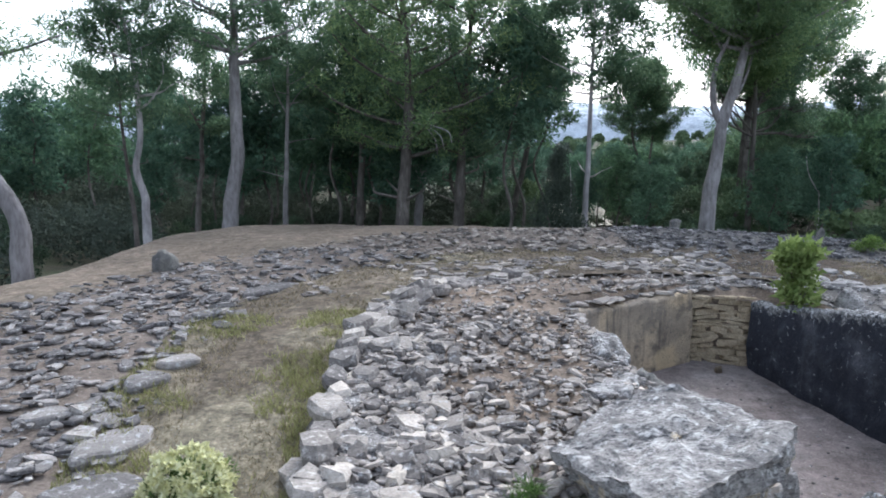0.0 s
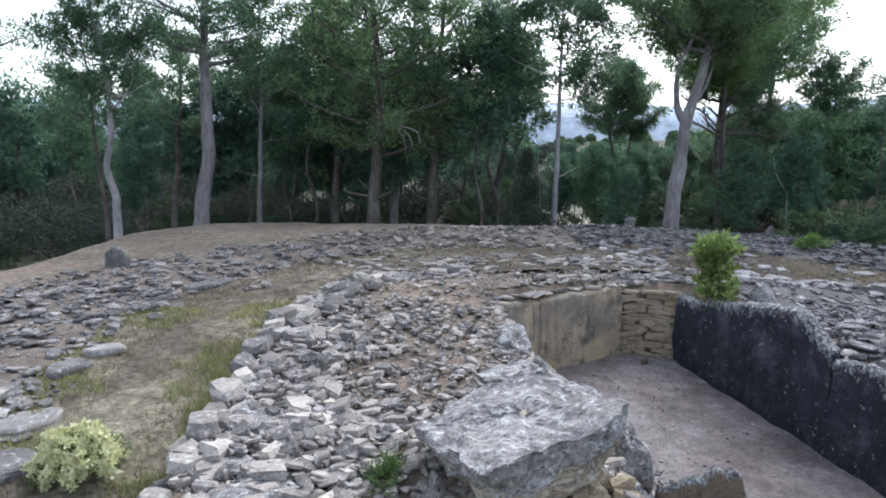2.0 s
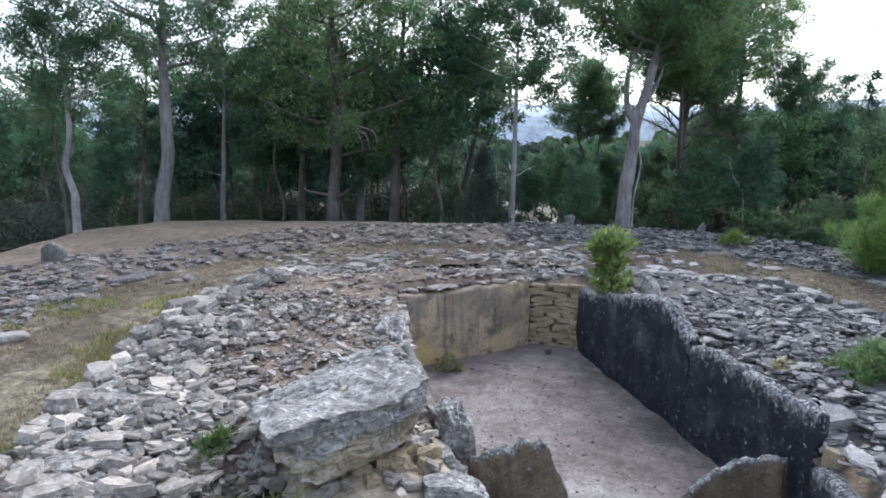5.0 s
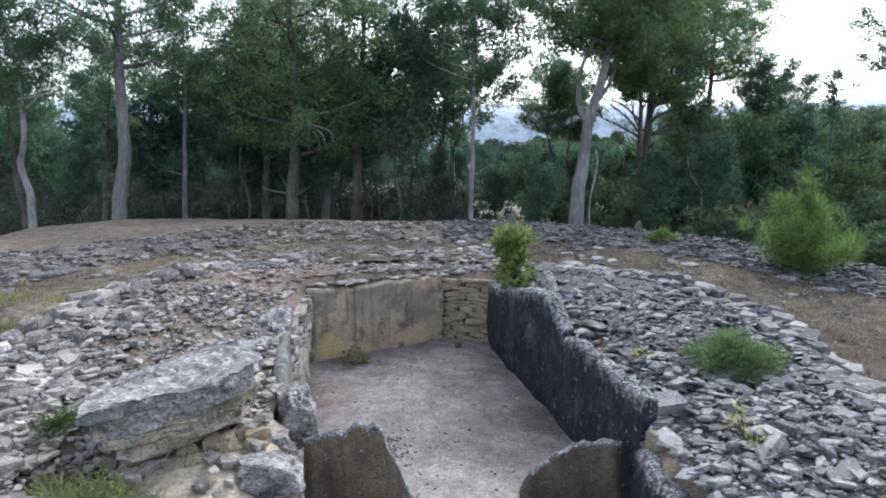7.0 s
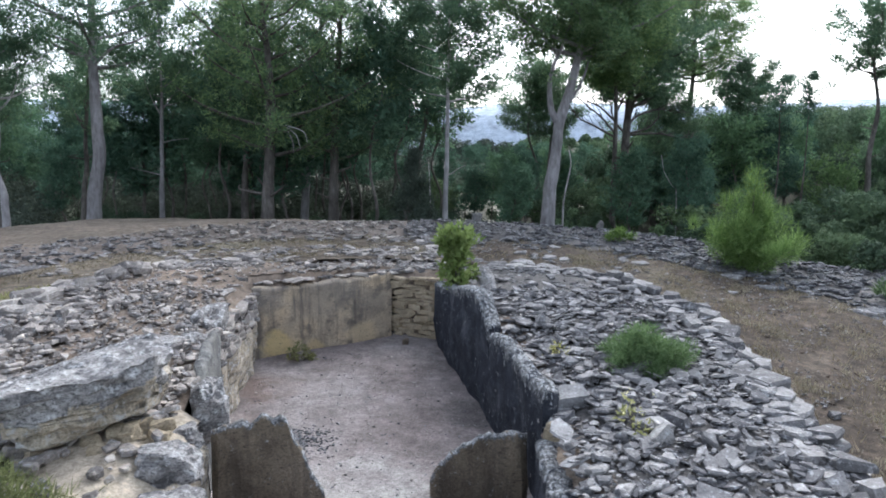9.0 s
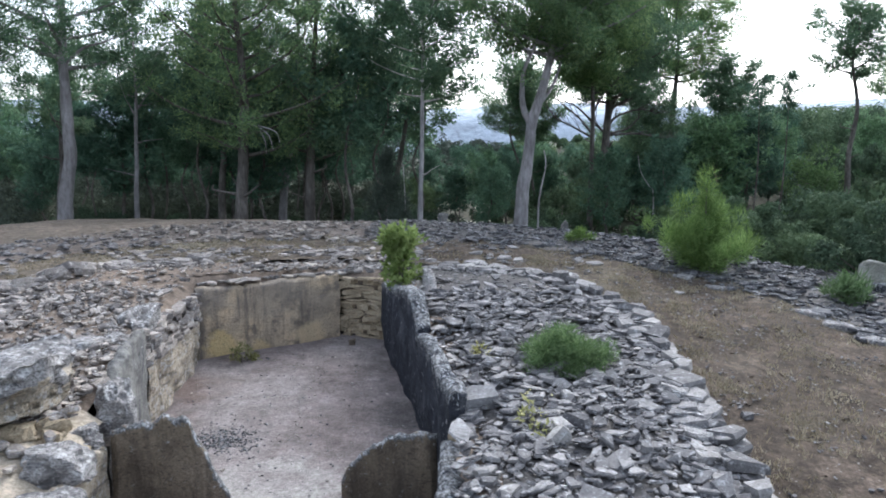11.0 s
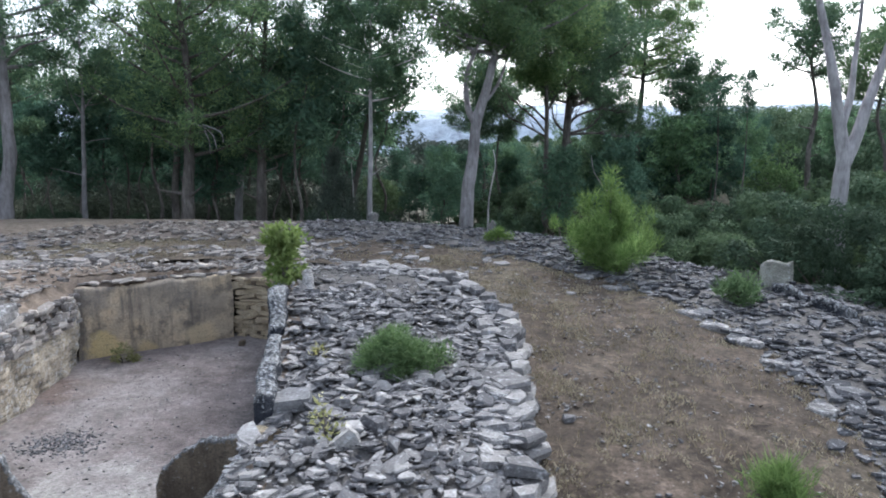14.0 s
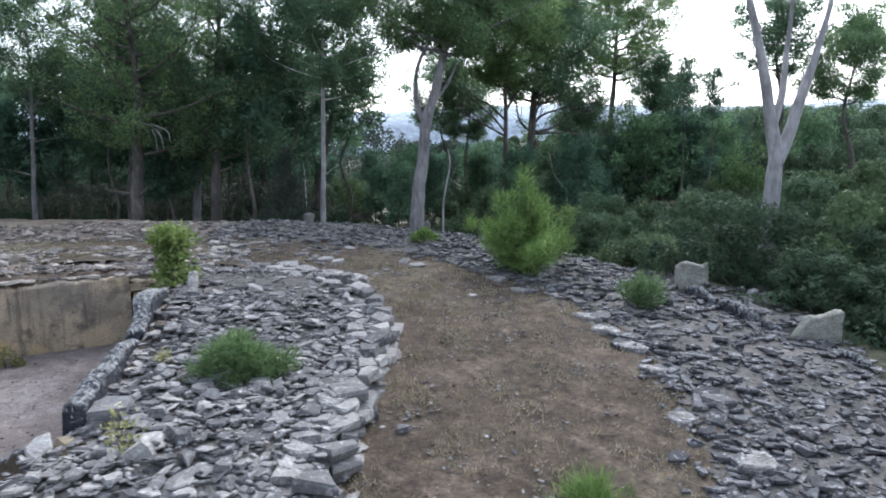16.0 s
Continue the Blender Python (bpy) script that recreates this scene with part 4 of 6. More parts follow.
pine(on_ground(-1.15, 29.4), rooted(-1.15, 29.4, [(-1.0, 29.4, 2.2), (-0.8, 29.4, 3.5), (-0.5, 29.4, 5.2), (-0.2, 29.4, 8.0), (-0.1, 29.4, 11.4)]), 0.2, (3.6, 11.4), 3.0, 22, 8, "leaning pine in the forest edge", BARK_MID, count=66, clump=0.55)
pine(on_ground(0.6, 27.0), rooted(0.6, 27.0, [(0.66, 27.0, 2.5), (0.75, 27.0, 4.6), (0.9, 27.0, 6.9), (1.05, 27.0, 8.7), (1.2, 27.0, 11.6)]), 0.24, (3.3, 11.4), 3.3, 25, 9, "dense dark pine behind the mound", count=78, dens=1.0, clump=0.55,
     forks=[([(0.2, 0, 5.6), (1.15, 0, 6.4), (1.65, 0, 7.3), (1.9, 0, 8.3)], 0.13)])
pine(on_ground(-3.5, 28.5), bent(11, (0.2, 0), 0.2, 10), 0.18, (3.8, 10.8), 2.3, 24, 10, "dark pine in the forest edge", count=70)
pine(on_ground(5.28, 25.5), rooted(5.28, 25.5, [(5.33, 25.5, 2.4), (5.37, 25.5, 3.4), (5.4, 25.5, 5.0), (5.42, 25.5, 6.6), (5.46, 25.5, 8.5), (5.5, 25.5, 12.0)]), 0.125, (5.6, 11.8), 3.2, 31, 11, "tall slim pine with a pale straight trunk", BARK_PALE, count=105, clump=0.5, bare=2)
pine(on_ground(3.3, 33.5), rooted(3.3, 33.5, [(3.6, 33.5, 2.0), (3.9, 33.5, 3.2), (4.38, 33.5, 5.9), (4.6, 33.5, 8.3), (4.45, 33.5, 10.6)]), 0.18, (5.6, 10.4), 2.6, 15, 12, "leaning dark pine deeper in the forest", count=40, clump=0.4)
pine(on_ground(9.0, 23.4), rooted(9.0, 23.4, [(9.12, 23.4, 2.4), (9.24, 23.4, 3.4), (9.35, 23.4, 4.3), (9.43, 23.4, 5.1), (9.83, 23.4, 6.4), (10.05, 23.4, 7.4), (10.25, 23.4, 8.3), (10.45, 23.4, 9.2), (10.6, 23.4, 11.6)]), 0.29, (7.0, 11.4), 3.2, 40, 13, "large pine with a pale trunk that forks low", BARK_MID, bare=0, count=118, dens=1.25, clump=0.52,
     forks=[(rooted(9.0, 23.4, [(9.41, 23.4, 4.95), (9.12, 23.4, 5.55), (9.05, 23.4, 6.3), (9.15, 23.4, 7.0), (9.45, 23.4, 7.7), (9.7, 23.4, 8.5)])[1:], 0.13), ([(0.8, 0, 5.6), (1.2, 0.3, 6.2), (1.5, 0.5, 7.0), (1.7, 0.6, 8.2)], 0.07), ([(0.3, 0.05, 7.2), (-0.2, -0.3, 7.7), (-0.7, -0.4, 8.3), (-1.3, -0.4, 8.7)], 0.045)])
slim_pine = pine(on_ground(12.6, 28.1), rooted(12.6, 28.1, [(12.61, 28.1, 2.0), (12.61, 28.1, 3.3), (12.61, 28.1, 5.6), (12.53, 28.1, 7.9), (12.5, 28.1, 12.0)]), 0.14, (6.4, 11.5), 2.3, 26, 14, "slim pine beyond the forked tree", dens=1.4, bare=3, count=130)
fan_pine = pine(on_ground(14.15, 32.5), rooted(14.15, 32.5, [(14.17, 32.5, 2.9), (14.22, 32.5, 4.5), (14.28, 32.5, 5.9), (14.39, 32.5, 7.2), (14.45, 32.5, 9.0), (14.55, 32.5, 13.0)]), 0.27, (6.2, 11.8), 3.2, 36, 15, "dark pine with long bare side branches", count=140, bare=2, dens=1.4, clump=0.6)
pine(on_ground(19.6, 39.2), rooted(19.6, 39.2, [(19.62, 39.2, 4.6), (19.64, 39.2, 6.3), (19.76, 39.2, 8.5), (19.8, 39.2, 10.7), (19.9, 39.2, 14.0)]), 0.24, (8.0 - terrain(19.6, 39.2), 14.0 - terrain(19.6, 39.2)), 3.4, 36, 16, "pine with an open crown on the slope", count=130, clump=0.65)
pine(on_ground(10.25, 36.2), bent(8.4 - terrain(10.25, 36.2), (-0.2, 0), 0.25, 26), 0.11, (4.9 - terrain(10.25, 36.2), 8.3 - terrain(10.25, 36.2)), 2.0, 20, 26, "thin pine with an open crown beside the forked tree", count=62, clump=0.42)
pine(on_ground(11.2, 37.0), bent(7.9 - terrain(11.2, 37.0), (0.2, 0), 0.2, 27), 0.1, (4.6 - terrain(11.2, 37.0), 7.8 - terrain(11.2, 37.0)), 1.8, 18, 27, "thin dark pine behind the forked tree", count=70, clump=0.42)
pine(on_ground(21.8, 37.0), bent(8.4 - terrain(21.8, 37.0), (0.2, 0), 0.15, 24), 0.16, (1.2, 8.2 - terrain(21.8, 37.0)), 2.5, 26, 24, "low rounded dark pine on the slope", count=120, clump=0.55)
pine(on_ground(16.9, 36.0), bent(6.9 - terrain(16.9, 36.0), (0.2, 0), 0.15, 25), 0.14, (1.4, 6.7 - terrain(16.9, 36.0)), 2.1, 22, 25, "small dark pine on the slope", count=110, clump=0.55)
tz = terrain(25.0, 30.6)
pine(on_ground(25.0, 30.6), bent(10.3 - tz, (0.3, 0), 0.2, 17), 0.17, (7.3 - tz, 10.2 - tz), 2.2, 15, 17, "open-crowned pine standing alone on the slope", count=70, clump=0.42)
tz = terrain(28.0, 30.0)
pine(on_ground(28.0, 30.0), bent(9.4 - tz, (0.3, 0), 0.25, 18), 0.15, (6.0 - tz, 9.2 - tz), 2.3, 18, 18, "rounded pine on the slope", count=95)
for x, y, top in ((21.0, 31.0, 7.5), (22.4, 31.3, 7.7)):
    z = terrain(x, y)
    pine((x, y, z), bent(top - z, (0.1, 0), 0.06, int(x)), 0.05, (top - z - 2.2, top - z - 0.1), 0.5, 9, int(x * 3), "small slender pine rising over the shrubs", leaf=PINE_FAR, count=16, clump=0.22, needle=(0.2, 0.035), bare=0)
pine(on_ground(17.78, 15.05), rooted(17.78, 15.05, [(17.77, 15.05, 2.0), (17.78, 15.05, 3.1), (17.82, 15.05, 3.8), (17.72, 15.05, 4.35), (17.57, 15.05, 5.0), (17.42, 15.05, 5.75), (17.21, 15.05, 6.6), (16.98, 15.05, 7.4), (16.7, 15.05, 8.6)]), 0.27, (7.0, 9.0), 1.6, 0, 19, "bare pale dead tree with three upright limbs", BARK_PALE, count=0, bare=0,
     forks=[(rooted(17.78, 15.05, [(17.81, 15.05, 3.6), (18.07, 15.05, 4.33), (18.28, 15.05, 5.1), (18.54, 15.05, 6.0), (18.75, 15.05, 6.85), (18.95, 15.05, 8.0)])[1:], 0.17), (rooted(17.78, 15.05, [(17.7, 15.08, 4.5), (17.88, 15.1, 5.2), (17.92, 15.1, 6.0), (17.98, 15.1, 7.0), (18.0, 15.1, 8.0)])[1:], 0.1), (rooted(17.78, 15.05, [(18.7, 15.05, 6.6), (18.85, 15.0, 6.8), (19.05, 15.0, 6.95)])[1:], 0.03)])

# long bare side branches with fine twigs under two of the crowns
def bare_branches(tree, lines, r, seed):
    g = np.random.default_rng(seed)
    at = Vector(tree.location)
    for points in lines:
        lp = smooth_path([Vector(p) - at for p in points], 4)
        tubes = [tube(lp, [r * (1 - 0.8 * i / len(lp)) for i in range(len(lp))], 5)]
        for i in range(2, len(lp), 2):
            d = (lp[i] - lp[i - 1]).normalized()
            for _ in range(3):
                w = (d + Vector(g.normal(size=3)) * 0.5 + Vector((0, 0, 0.45))).normalized() * g.uniform(0.4, 1.0)
                bend = lp[i] + w * 0.5 + Vector(g.normal(size=3)) * 0.06
                tubes.append(tube([lp[i], bend, lp[i] + w], [r * 0.3, r * 0.22, r * 0.1], 3))
        part("limb", mesh_of("limb", *join(tubes), BARK, True), parent=tree)


bare_branches(slim_pine, (((12.6, 28.1, 4.66), (11.72, 28.3, 5.16), (11.12, 28.5, 5.48), (10.82, 28.7, 5.93)), ((12.6, 28.1, 4.82), (12.09, 28.3, 5.47), (11.45, 28.5, 6.02), (10.81, 28.7, 6.6)), ((12.58, 28.1, 5.35), (11.84, 28.3, 6.03), (11.25, 28.5, 6.21)), ((12.58, 28.1, 5.62), (13.05, 28.3, 6.43), (13.62, 28.5, 6.96))), 0.055, 1)
bare_branches(fan_pine, (((14.27, 32.5, 5.23), (14.69, 32.7, 5.73), (15.48, 32.9, 6.05), (16.15, 33.1, 6.15), (16.88, 33.3, 5.98)), ((14.27, 32.5, 5.41), (14.59, 32.7, 6.19), (15.23, 32.9, 6.58), (16.05, 33.1, 6.86)), ((14.25, 32.5, 4.87), (15.78, 32.7, 4.95), (16.78, 32.9, 4.79), (17.71, 33.1, 4.76)), ((14.25, 32.5, 4.92), (15.3, 32.7, 5.19), (15.88, 32.9, 5.66)), ((14.25, 32.5, 4.92), (13.7, 32.7, 5.5), (13.51, 32.9, 6.36)), ((14.3, 32.5, 6.02), (14.94, 32.7, 6.95), (16.05, 32.9, 7.58), (17.04, 33.1, 7.78))), 0.075, 2)

# thin stems at the forest edge that carry no leaves
for x, y, points, r, label in ((10.0, 25.5, [(10.0, 25.5, 1.7), (10.06, 25.5, 2.4), (10.26, 25.5, 3.5), (10.18, 25.5, 4.1)], 0.045, "thin crooked white dead stem at the forest edge"), (4.75, 25.2, [(4.73, 25.2, 2.0), (4.7, 25.2, 3.0), (4.66, 25.2, 3.6)], 0.035, "thin pale dead stem beside the straight pine"), (15.2, 27.5, [(15.15, 27.5, 2.2), (14.9, 27.3, 2.6), (14.5, 27.2, 3.2), (14.35, 27.2, 3.9)], 0.035, "bent pale dead branch rising from the shrubs")):
    stem_line = smooth_path(rooted(x, y, points), 4)
    stem_thing = thing("dead_stem", label, "dead tree", on_ground(x, y))
    part("trunk", mesh_of("trunk", *tube(stem_line, [r * (1 - 0.6 * i / len(stem_line)) for i in range(len(stem_line))], 7, 0.1), BARK_PALE, True), parent=stem_thing)
# hanging dead twigs on the dense pine
twigs = thing("broken_branch", "pale broken branches hanging in the dense pine", "branch", (0, 0, 0))
for a, b, c in (((-0.5, 23.9, 4.9), (-0.1, 23.6, 4.6), (0.05, 23.5, 4.1)), ((-0.5, 23.9, 4.8), (-0.25, 23.6, 4.4), (-0.2, 23.5, 3.95)), ((-0.6, 24.0, 5.0), (0.15, 23.6, 4.75), (0.3, 23.5, 4.35)), ((-1.2, 24.4, 5.1), (-0.8, 24.1, 5.0), (-0.5, 23.9, 4.9))):
    part("branch", mesh_of("branch", *tube(smooth_path([a, b, c], 3), [0.03, 0.028, 0.025, 0.022, 0.018, 0.014, 0.01], 5), BARK_PALE, True), parent=twigs)

# deeper forest: four kinds of tree, set many times
backs = [pine((0, 0, -60 - 20 * k), bent(7.5 + 0.5 * k, (0.3, 0), 0.25, 30 + k), 0.13, (2.6, 7.4 + 0.5 * k), 2.4, 20, 40 + k, "pine deep in the dark forest", leaf=PINE_FAR, count=30, needle=(0.37, 0.145), clump=0.75, dens=0.6, single=False) for k in range(4)]
placed = []


def free(x, y, gap):
    return all((x - a) ** 2 + (y - b) ** 2 > gap * gap for a, b in placed)


def saddle(x, y):
    """The height that the far woods keep below: low behind the forked tree, rising to the east."""
    a = (x - 6.5) / (y + 2)
    if y < 27 or a < -0.03:
        return 99.0
    return 3.9 + (0.022 + 0.052 * smoothstep(0.24, 0.42, a)) * (y + 2)


def glade(x, y):
    """The open strip in front of the pale track behind the trees."""
    return 5.7 < x < 9.4 and 25 < y < 38


def settle(source, x, y, scale, squash=1.0):
    placed.append((x, y))
    if source.name.startswith("shrub") and glade(x, y):
        return
    tall = max(v[2] for child in source.children for v in child.bound_box) * squash
    scale = min(scale, max((saddle(x, y) - terrain(x, y)) / tall, 0.3))
    return copy_thing(source, Matrix.LocRotScale((x, y, terrain(x, y) - 0.1), Euler((0, 0, rng.random() * 6.28)), (scale, scale, scale * squash)))


slim = pine((0, 0, -300), bent(8.5, (0.4, 0), 0.2, 77), 0.08, (4.2, 8.4), 1.7, 13, 77, "thin dark-stemmed pine in the forest", BARK, PINE_FAR, count=40, needle=(0.3, 0.1), clump=0.55, dens=0.6, single=False)
while len(placed) < 20:
    x, y = rng.uniform(-17, 5), rng.uniform(25.5, 38)
    if free(x, y, 1.6):
        settle(slim, x, y, rng.uniform(0.7, 1.1))
tries = 0
while len(placed) < 110 and tries < 4000:
    tries += 1
    x, y = rng.uniform(-42, 30), rng.uniform(27, 58)
    if x < -12 and rng.random() < 0.5:
        y = rng.uniform(25, 44)
    if not free(x, y, 2.3):
        continue
    low = abs(x - (8 + 0.02 * (y - 44))) < 3.4
    if x > 19 and y < 38:
        continue
    s = rng.uniform(0.6, 0.9) if x > -9 else rng.uniform(0.55, 0.78)
    if abs(x + 6.3 + 0.25 * (y - 30)) < 1.9 or abs(x + 12.2 + 0.47 * (y - 30)) < 1.7:
        s = rng.uniform(0.42, 0.52)
    if low:
        s = rng.uniform(0.36, 0.46)
    elif x > 10:
        s = rng.uniform(0.42, 0.58)
    settle(backs[len(placed) % 4], x, y, s)

for x, y, s in ((8.3, 32.5, 0.58), (-9.2, 31.5, 0.8), (20.2, 33.4, 0.78), (22.4, 35.0, 0.66), (11.8, 38.5, 0.95), (21.4, 37.5, 0.62), (23.0, 40.0, 0.6), (26.5, 41.0, 0.62), (31.0, 39.0, 0.6)):
    settle(backs[len(placed) % 4], x, y, s)

oaks = [bush("shrub", (0, 0, -160 - 10 * k), (3.0, 3.0, 2.4), OAK, 60 + k, "dense green evergreen shrub on the slope", clumps=32, count=290, leafsize=(0.095, 0.055), clump=0.3, group="shrubs on the slope", shape="lobes") for k in range(3)]
far_oaks = [bush("shrub", (0, 0, -200 - 10 * k), (3.0, 3.0, 2.4), OAK, 70 + k, "green shrub far up the wooded slope", clumps=26, count=110, leafsize=(0.15, 0.085), clump=0.34, group="shrubs on the slope", shape="lobes") for k in range(2)]
count = 0
for x, y, s, q in ((18.9, 12.9, 1.35, 1.15), (21.5, 12.2, 1.5, 1.15), (15.0, 14.9, 0.8, 1.0), (17.0, 17.4, 1.15, 1.1), (19.7, 16.3, 1.4, 1.15), (23.4, 15.2, 1.6, 1.1), (14.4, 17.6, 0.95, 1.0), (15.2, 20.3, 1.1, 1.1), (18.3, 20.0, 1.3, 1.1), (22.0, 19.0, 1.5, 1.1), (19.6, 8.9, 1.1, 1.1), (17.4, 7.4, 0.7, 1.0), (12.6, 17.2, 0.55, 1.0), (11.5, 19.0, 0.55, 1.0)):
    settle(oaks[count % 3], x, y, s, q)
    count += 1
for gap, box, number, lo, hi in ((2.0, (13.5, 27, 10.5, 22), 20, 0.45, 0.85), (2.7, (12.5, 40, 19, 40), 44, 0.8, 1.6), (3.4, (12, 60, 30, 60), 56, 1.1, 2.1), (1.6, (-22, -10, 14, 24), 5, 0.5, 0.75), (1.5, (-12, 12, 27, 33), 24, 0.35, 0.6), (1.8, (3, 13, 31, 46), 26, 0.7, 1.1)):
    made, tries = 0, 0
    while made < number and tries < 3000:
        tries += 1
        x, y = rng.uniform(box[0], box[1]), rng.uniform(box[2], box[3])
        r, a = polar(x, y)
        s = rng.uniform(lo, hi)
        if r < (curve_at(a, CAIRN_EDGE) + 0.2 + 1.1 * s if x > 4 else curve_at(a, BANK_EDGE) + 0.6 + 1.2 * s) or not free(x, y, gap):
            continue
        settle(oaks[count % 3] if box[3] < 30 else far_oaks[count % 2], x, y, s, rng.uniform(0.75, 1.5))
        made, count = made + 1, count + 1


def woods(name, label, gap, box, number, lo, hi, leafsize, leaf, count):
    """Far or half-hidden undergrowth that nobody could count: one mesh of leafy domes."""
    centres, radii, made, tries = [], [], 0, 0
    while made < number and tries < 6000:
        tries += 1
        x, y = rng.uniform(box[0], box[1]), rng.uniform(box[2], box[3])
        r, a = polar(x, y)
        s = min(rng.uniform(lo, hi), max((saddle(x, y) - terrain(x, y)) / 2.6, 0.5))
        if r < curve_at(a, BANK_EDGE) + 2 + s or not free(x, y, gap):
            continue
        placed.append((x, y))
        made += 1
        if glade(x, y):
            continue
        for i in range(14):
            e, w = math.asin((i + 0.5) / 14), i * 2.4 + 0.4 * rng.random()
            centres.append((x + math.cos(w) * math.cos(e) * 1.25 * s, y + math.sin(w) * math.cos(e) * 1.25 * s, terrain(x, y) + (0.25 + 1.75 * math.sin(e)) * s))
            k = 0.62 * s * rng.uniform(0.7, 1.2)
            radii.append((k, k, k * 0.8))
    tagged(part(name, soup(name, tufts(rng, centres, radii, count, *leafsize, face=1.0, shell=0.2), leaf)), label, "undergrowth", kind="stuff")


# The undergrowth and distant woods carry the canopy's shade in SHADE's dark colour.
woods("undergrowth", "dense green undergrowth between the forest trunks, forest shade in its colour", 2.2, (-45, 7, 29, 56), 90, 0.8, 1.35, (0.2, 0.12), SHADE, 58)
woods("undergrowth", "low undergrowth between the nearer trunks, colour darkened for the shade there", 1.2, (-32, 4, 30.5, 40), 70, 0.45, 0.8, (0.14, 0.08), SHADE, 70)
woods("undergrowth", "undergrowth below the earth bank, forest shade put into its colour", 1.3, (-30, -10, 15, 30), 50, 0.6, 1.0, (0.14, 0.08), SHADE, 80)
woods("distant_woods", "distant green woods beyond the forest, shade put into their colour", 3.4, (-100, 14, 56, 95), 80, 2.0, 3.0, (0.42, 0.26), SHADE, 60)
woods("hillside_woods", "mixed green woods on the far hillside", 3.4, (14, 95, 48, 100), 110, 1.5, 2.5, (0.27, 0.17), OAK, 70)
for i, (x, y, s) in enumerate(((5.9, 35.6, 0.35), (6.7, 35.2, 0.26), (8.05, 35.4, 0.24), (9.2, 35.5, 0.4), (7.2, 34.2, 0.2))):
    bush("shrub", on_ground(x, y), (2.6 * s, 2.4 * s, 2.6 * s), SHADE, 140 + i, "low dark shrub in front of the pale track", "shrub", 16, 40, (0.09, 0.04), 0.2, group="low shrubs by the track")
for x, y in ((6.35, 34.8), (7.05, 35.8), (7.75, 34.4), (8.45, 35.6)):
    stem = thing("sapling", "thin bare sapling in front of the pale track", "sapling", on_ground(x, y), "saplings by the track")
    line = smooth_path([Vector((0, 0, -0.1)), Vector((0.05, 0, 0.9)), Vector((-0.04 + 0.02 * x, 0, 1.9)), Vector((0.03 * y - 1.0, 0, 2.9))], 3)
    part("trunk", mesh_of("trunk", *tube(line, [0.035 * (1 - 0.06 * k) for k in range(len(line))], 6), BARK, True), parent=stem)
for source in [slim] + backs + oaks + far_oaks:
    for child in source.children:
        bpy.data.objects.remove(child)
    bpy.data.objects.remove(source)

for i, (x, y, w, h) in enumerate(((16.75, 13.1, 3.6, 2.75), (18.2, 11.0, 3.2, 2.5), (18.0, 9.0, 2.4, 2.0))):
    bush("shrub", on_ground(x, y), (w, w * 0.9, h), OAK, 130 + i, "evergreen shrub leaning out over the stone ring with bare stems below", clumps=34, count=250, leafsize=(0.095, 0.055), clump=0.34, stems=12, group="shrubs on the slope", shape="overhang")

# single plants
bush("young_tree", on_ground(24.3, 31.6), (3.0, 2.6, 5.3 - terrain(24.3, 31.6)), LIME, 95, "light green young tree among the slope shrubs", "tree", 30, 130, (0.16, 0.08), 0.5)
bush("juniper", on_ground(4.15, 24.6), (2.5, 2.2, 3.7), SHADE, 80, "dark conical juniper at the forest edge", "shrub", 95, 110, (0.12, 0.04), 0.3, shape="cone")
bush("young_pine", on_ground(11.75, 12.7, -0.05), (2.3, 2.2, 2.0), YOUNG, 81, "bright green young pine growing at the rim of the stone ring", "young pine", 150, 90, (0.19, 0.016), 0.15, shape="broom")
bush("chamber_bush", (5.5, 10.4, 1.5), (0.82, 0.7, 1.18), BUSH, 82, "yellow-green leafy bush growing over the chamber corner", "bush", 50, 26, (0.12, 0.075), 0.19, shape="plume")
bush("cairn_bush", (7.73, 6.62, 1.28), (0.9, 0.72, 0.6), SOFT_HERB, 83, "low fresh green bush growing out of the rubble", "bush", 80, 110, (0.1, 0.014), 0.15)
bush("tuft_bush", (9.62, 15.2, terrain(9.62, 15.2) + 0.1), (0.62, 0.5, 0.34), HERB, 84, "small green tuft on the outer stone ring", "bush", 20, 60, (0.08, 0.02), 0.1)
bush("ring_bush", (13.55, 10.5, terrain(13.55, 10.5) + 0.08), (0.95, 0.8, 0.5), SOFT_HERB, 85, "loose bluish green bush with upright leaves on the outer ring", "bush", 52, 22, (0.16, 0.026), 0.12, shape="broom")
bush("flowering_plant", (-2.0, 5.05, terrain(-2, 5.05)), (0.56, 0.56, 0.34), HERB, 86, "low plant covered with pale yellow flowers", "plant", 30, 50, (0.06, 0.015), 0.12)
bush("wall_plant", (2.75, 10.05, 0.34), (0.42, 0.28, 0.34), GRASS, 87, "small yellowish green plant at the foot of the end slab", "plant", 14, 26, (0.07, 0.025), 0.07)
bush("path_tuft", on_ground(11.43, 4.5), (0.62, 0.55, 0.36), YOUNG, 88, "soft yellow-green tuft beside the path", "plant", 52, 30, (0.17, 0.012), 0.1, shape="broom")
bush("weed", (7.2, 4.95, 1.2), (0.42, 0.36, 0.38), GRASS, 89, "thin yellowish weed among the rubble", "plant", 9, 9, (0.07, 0.03), 0.09)
bush("weed", (1.62, 3.5, 0.98), (1.1, 0.75, 0.5), SOFT_GRASS, 90, "soft green weeds under the roof slab", "plant", 90, 60, (0.11, 0.013), 0.16)
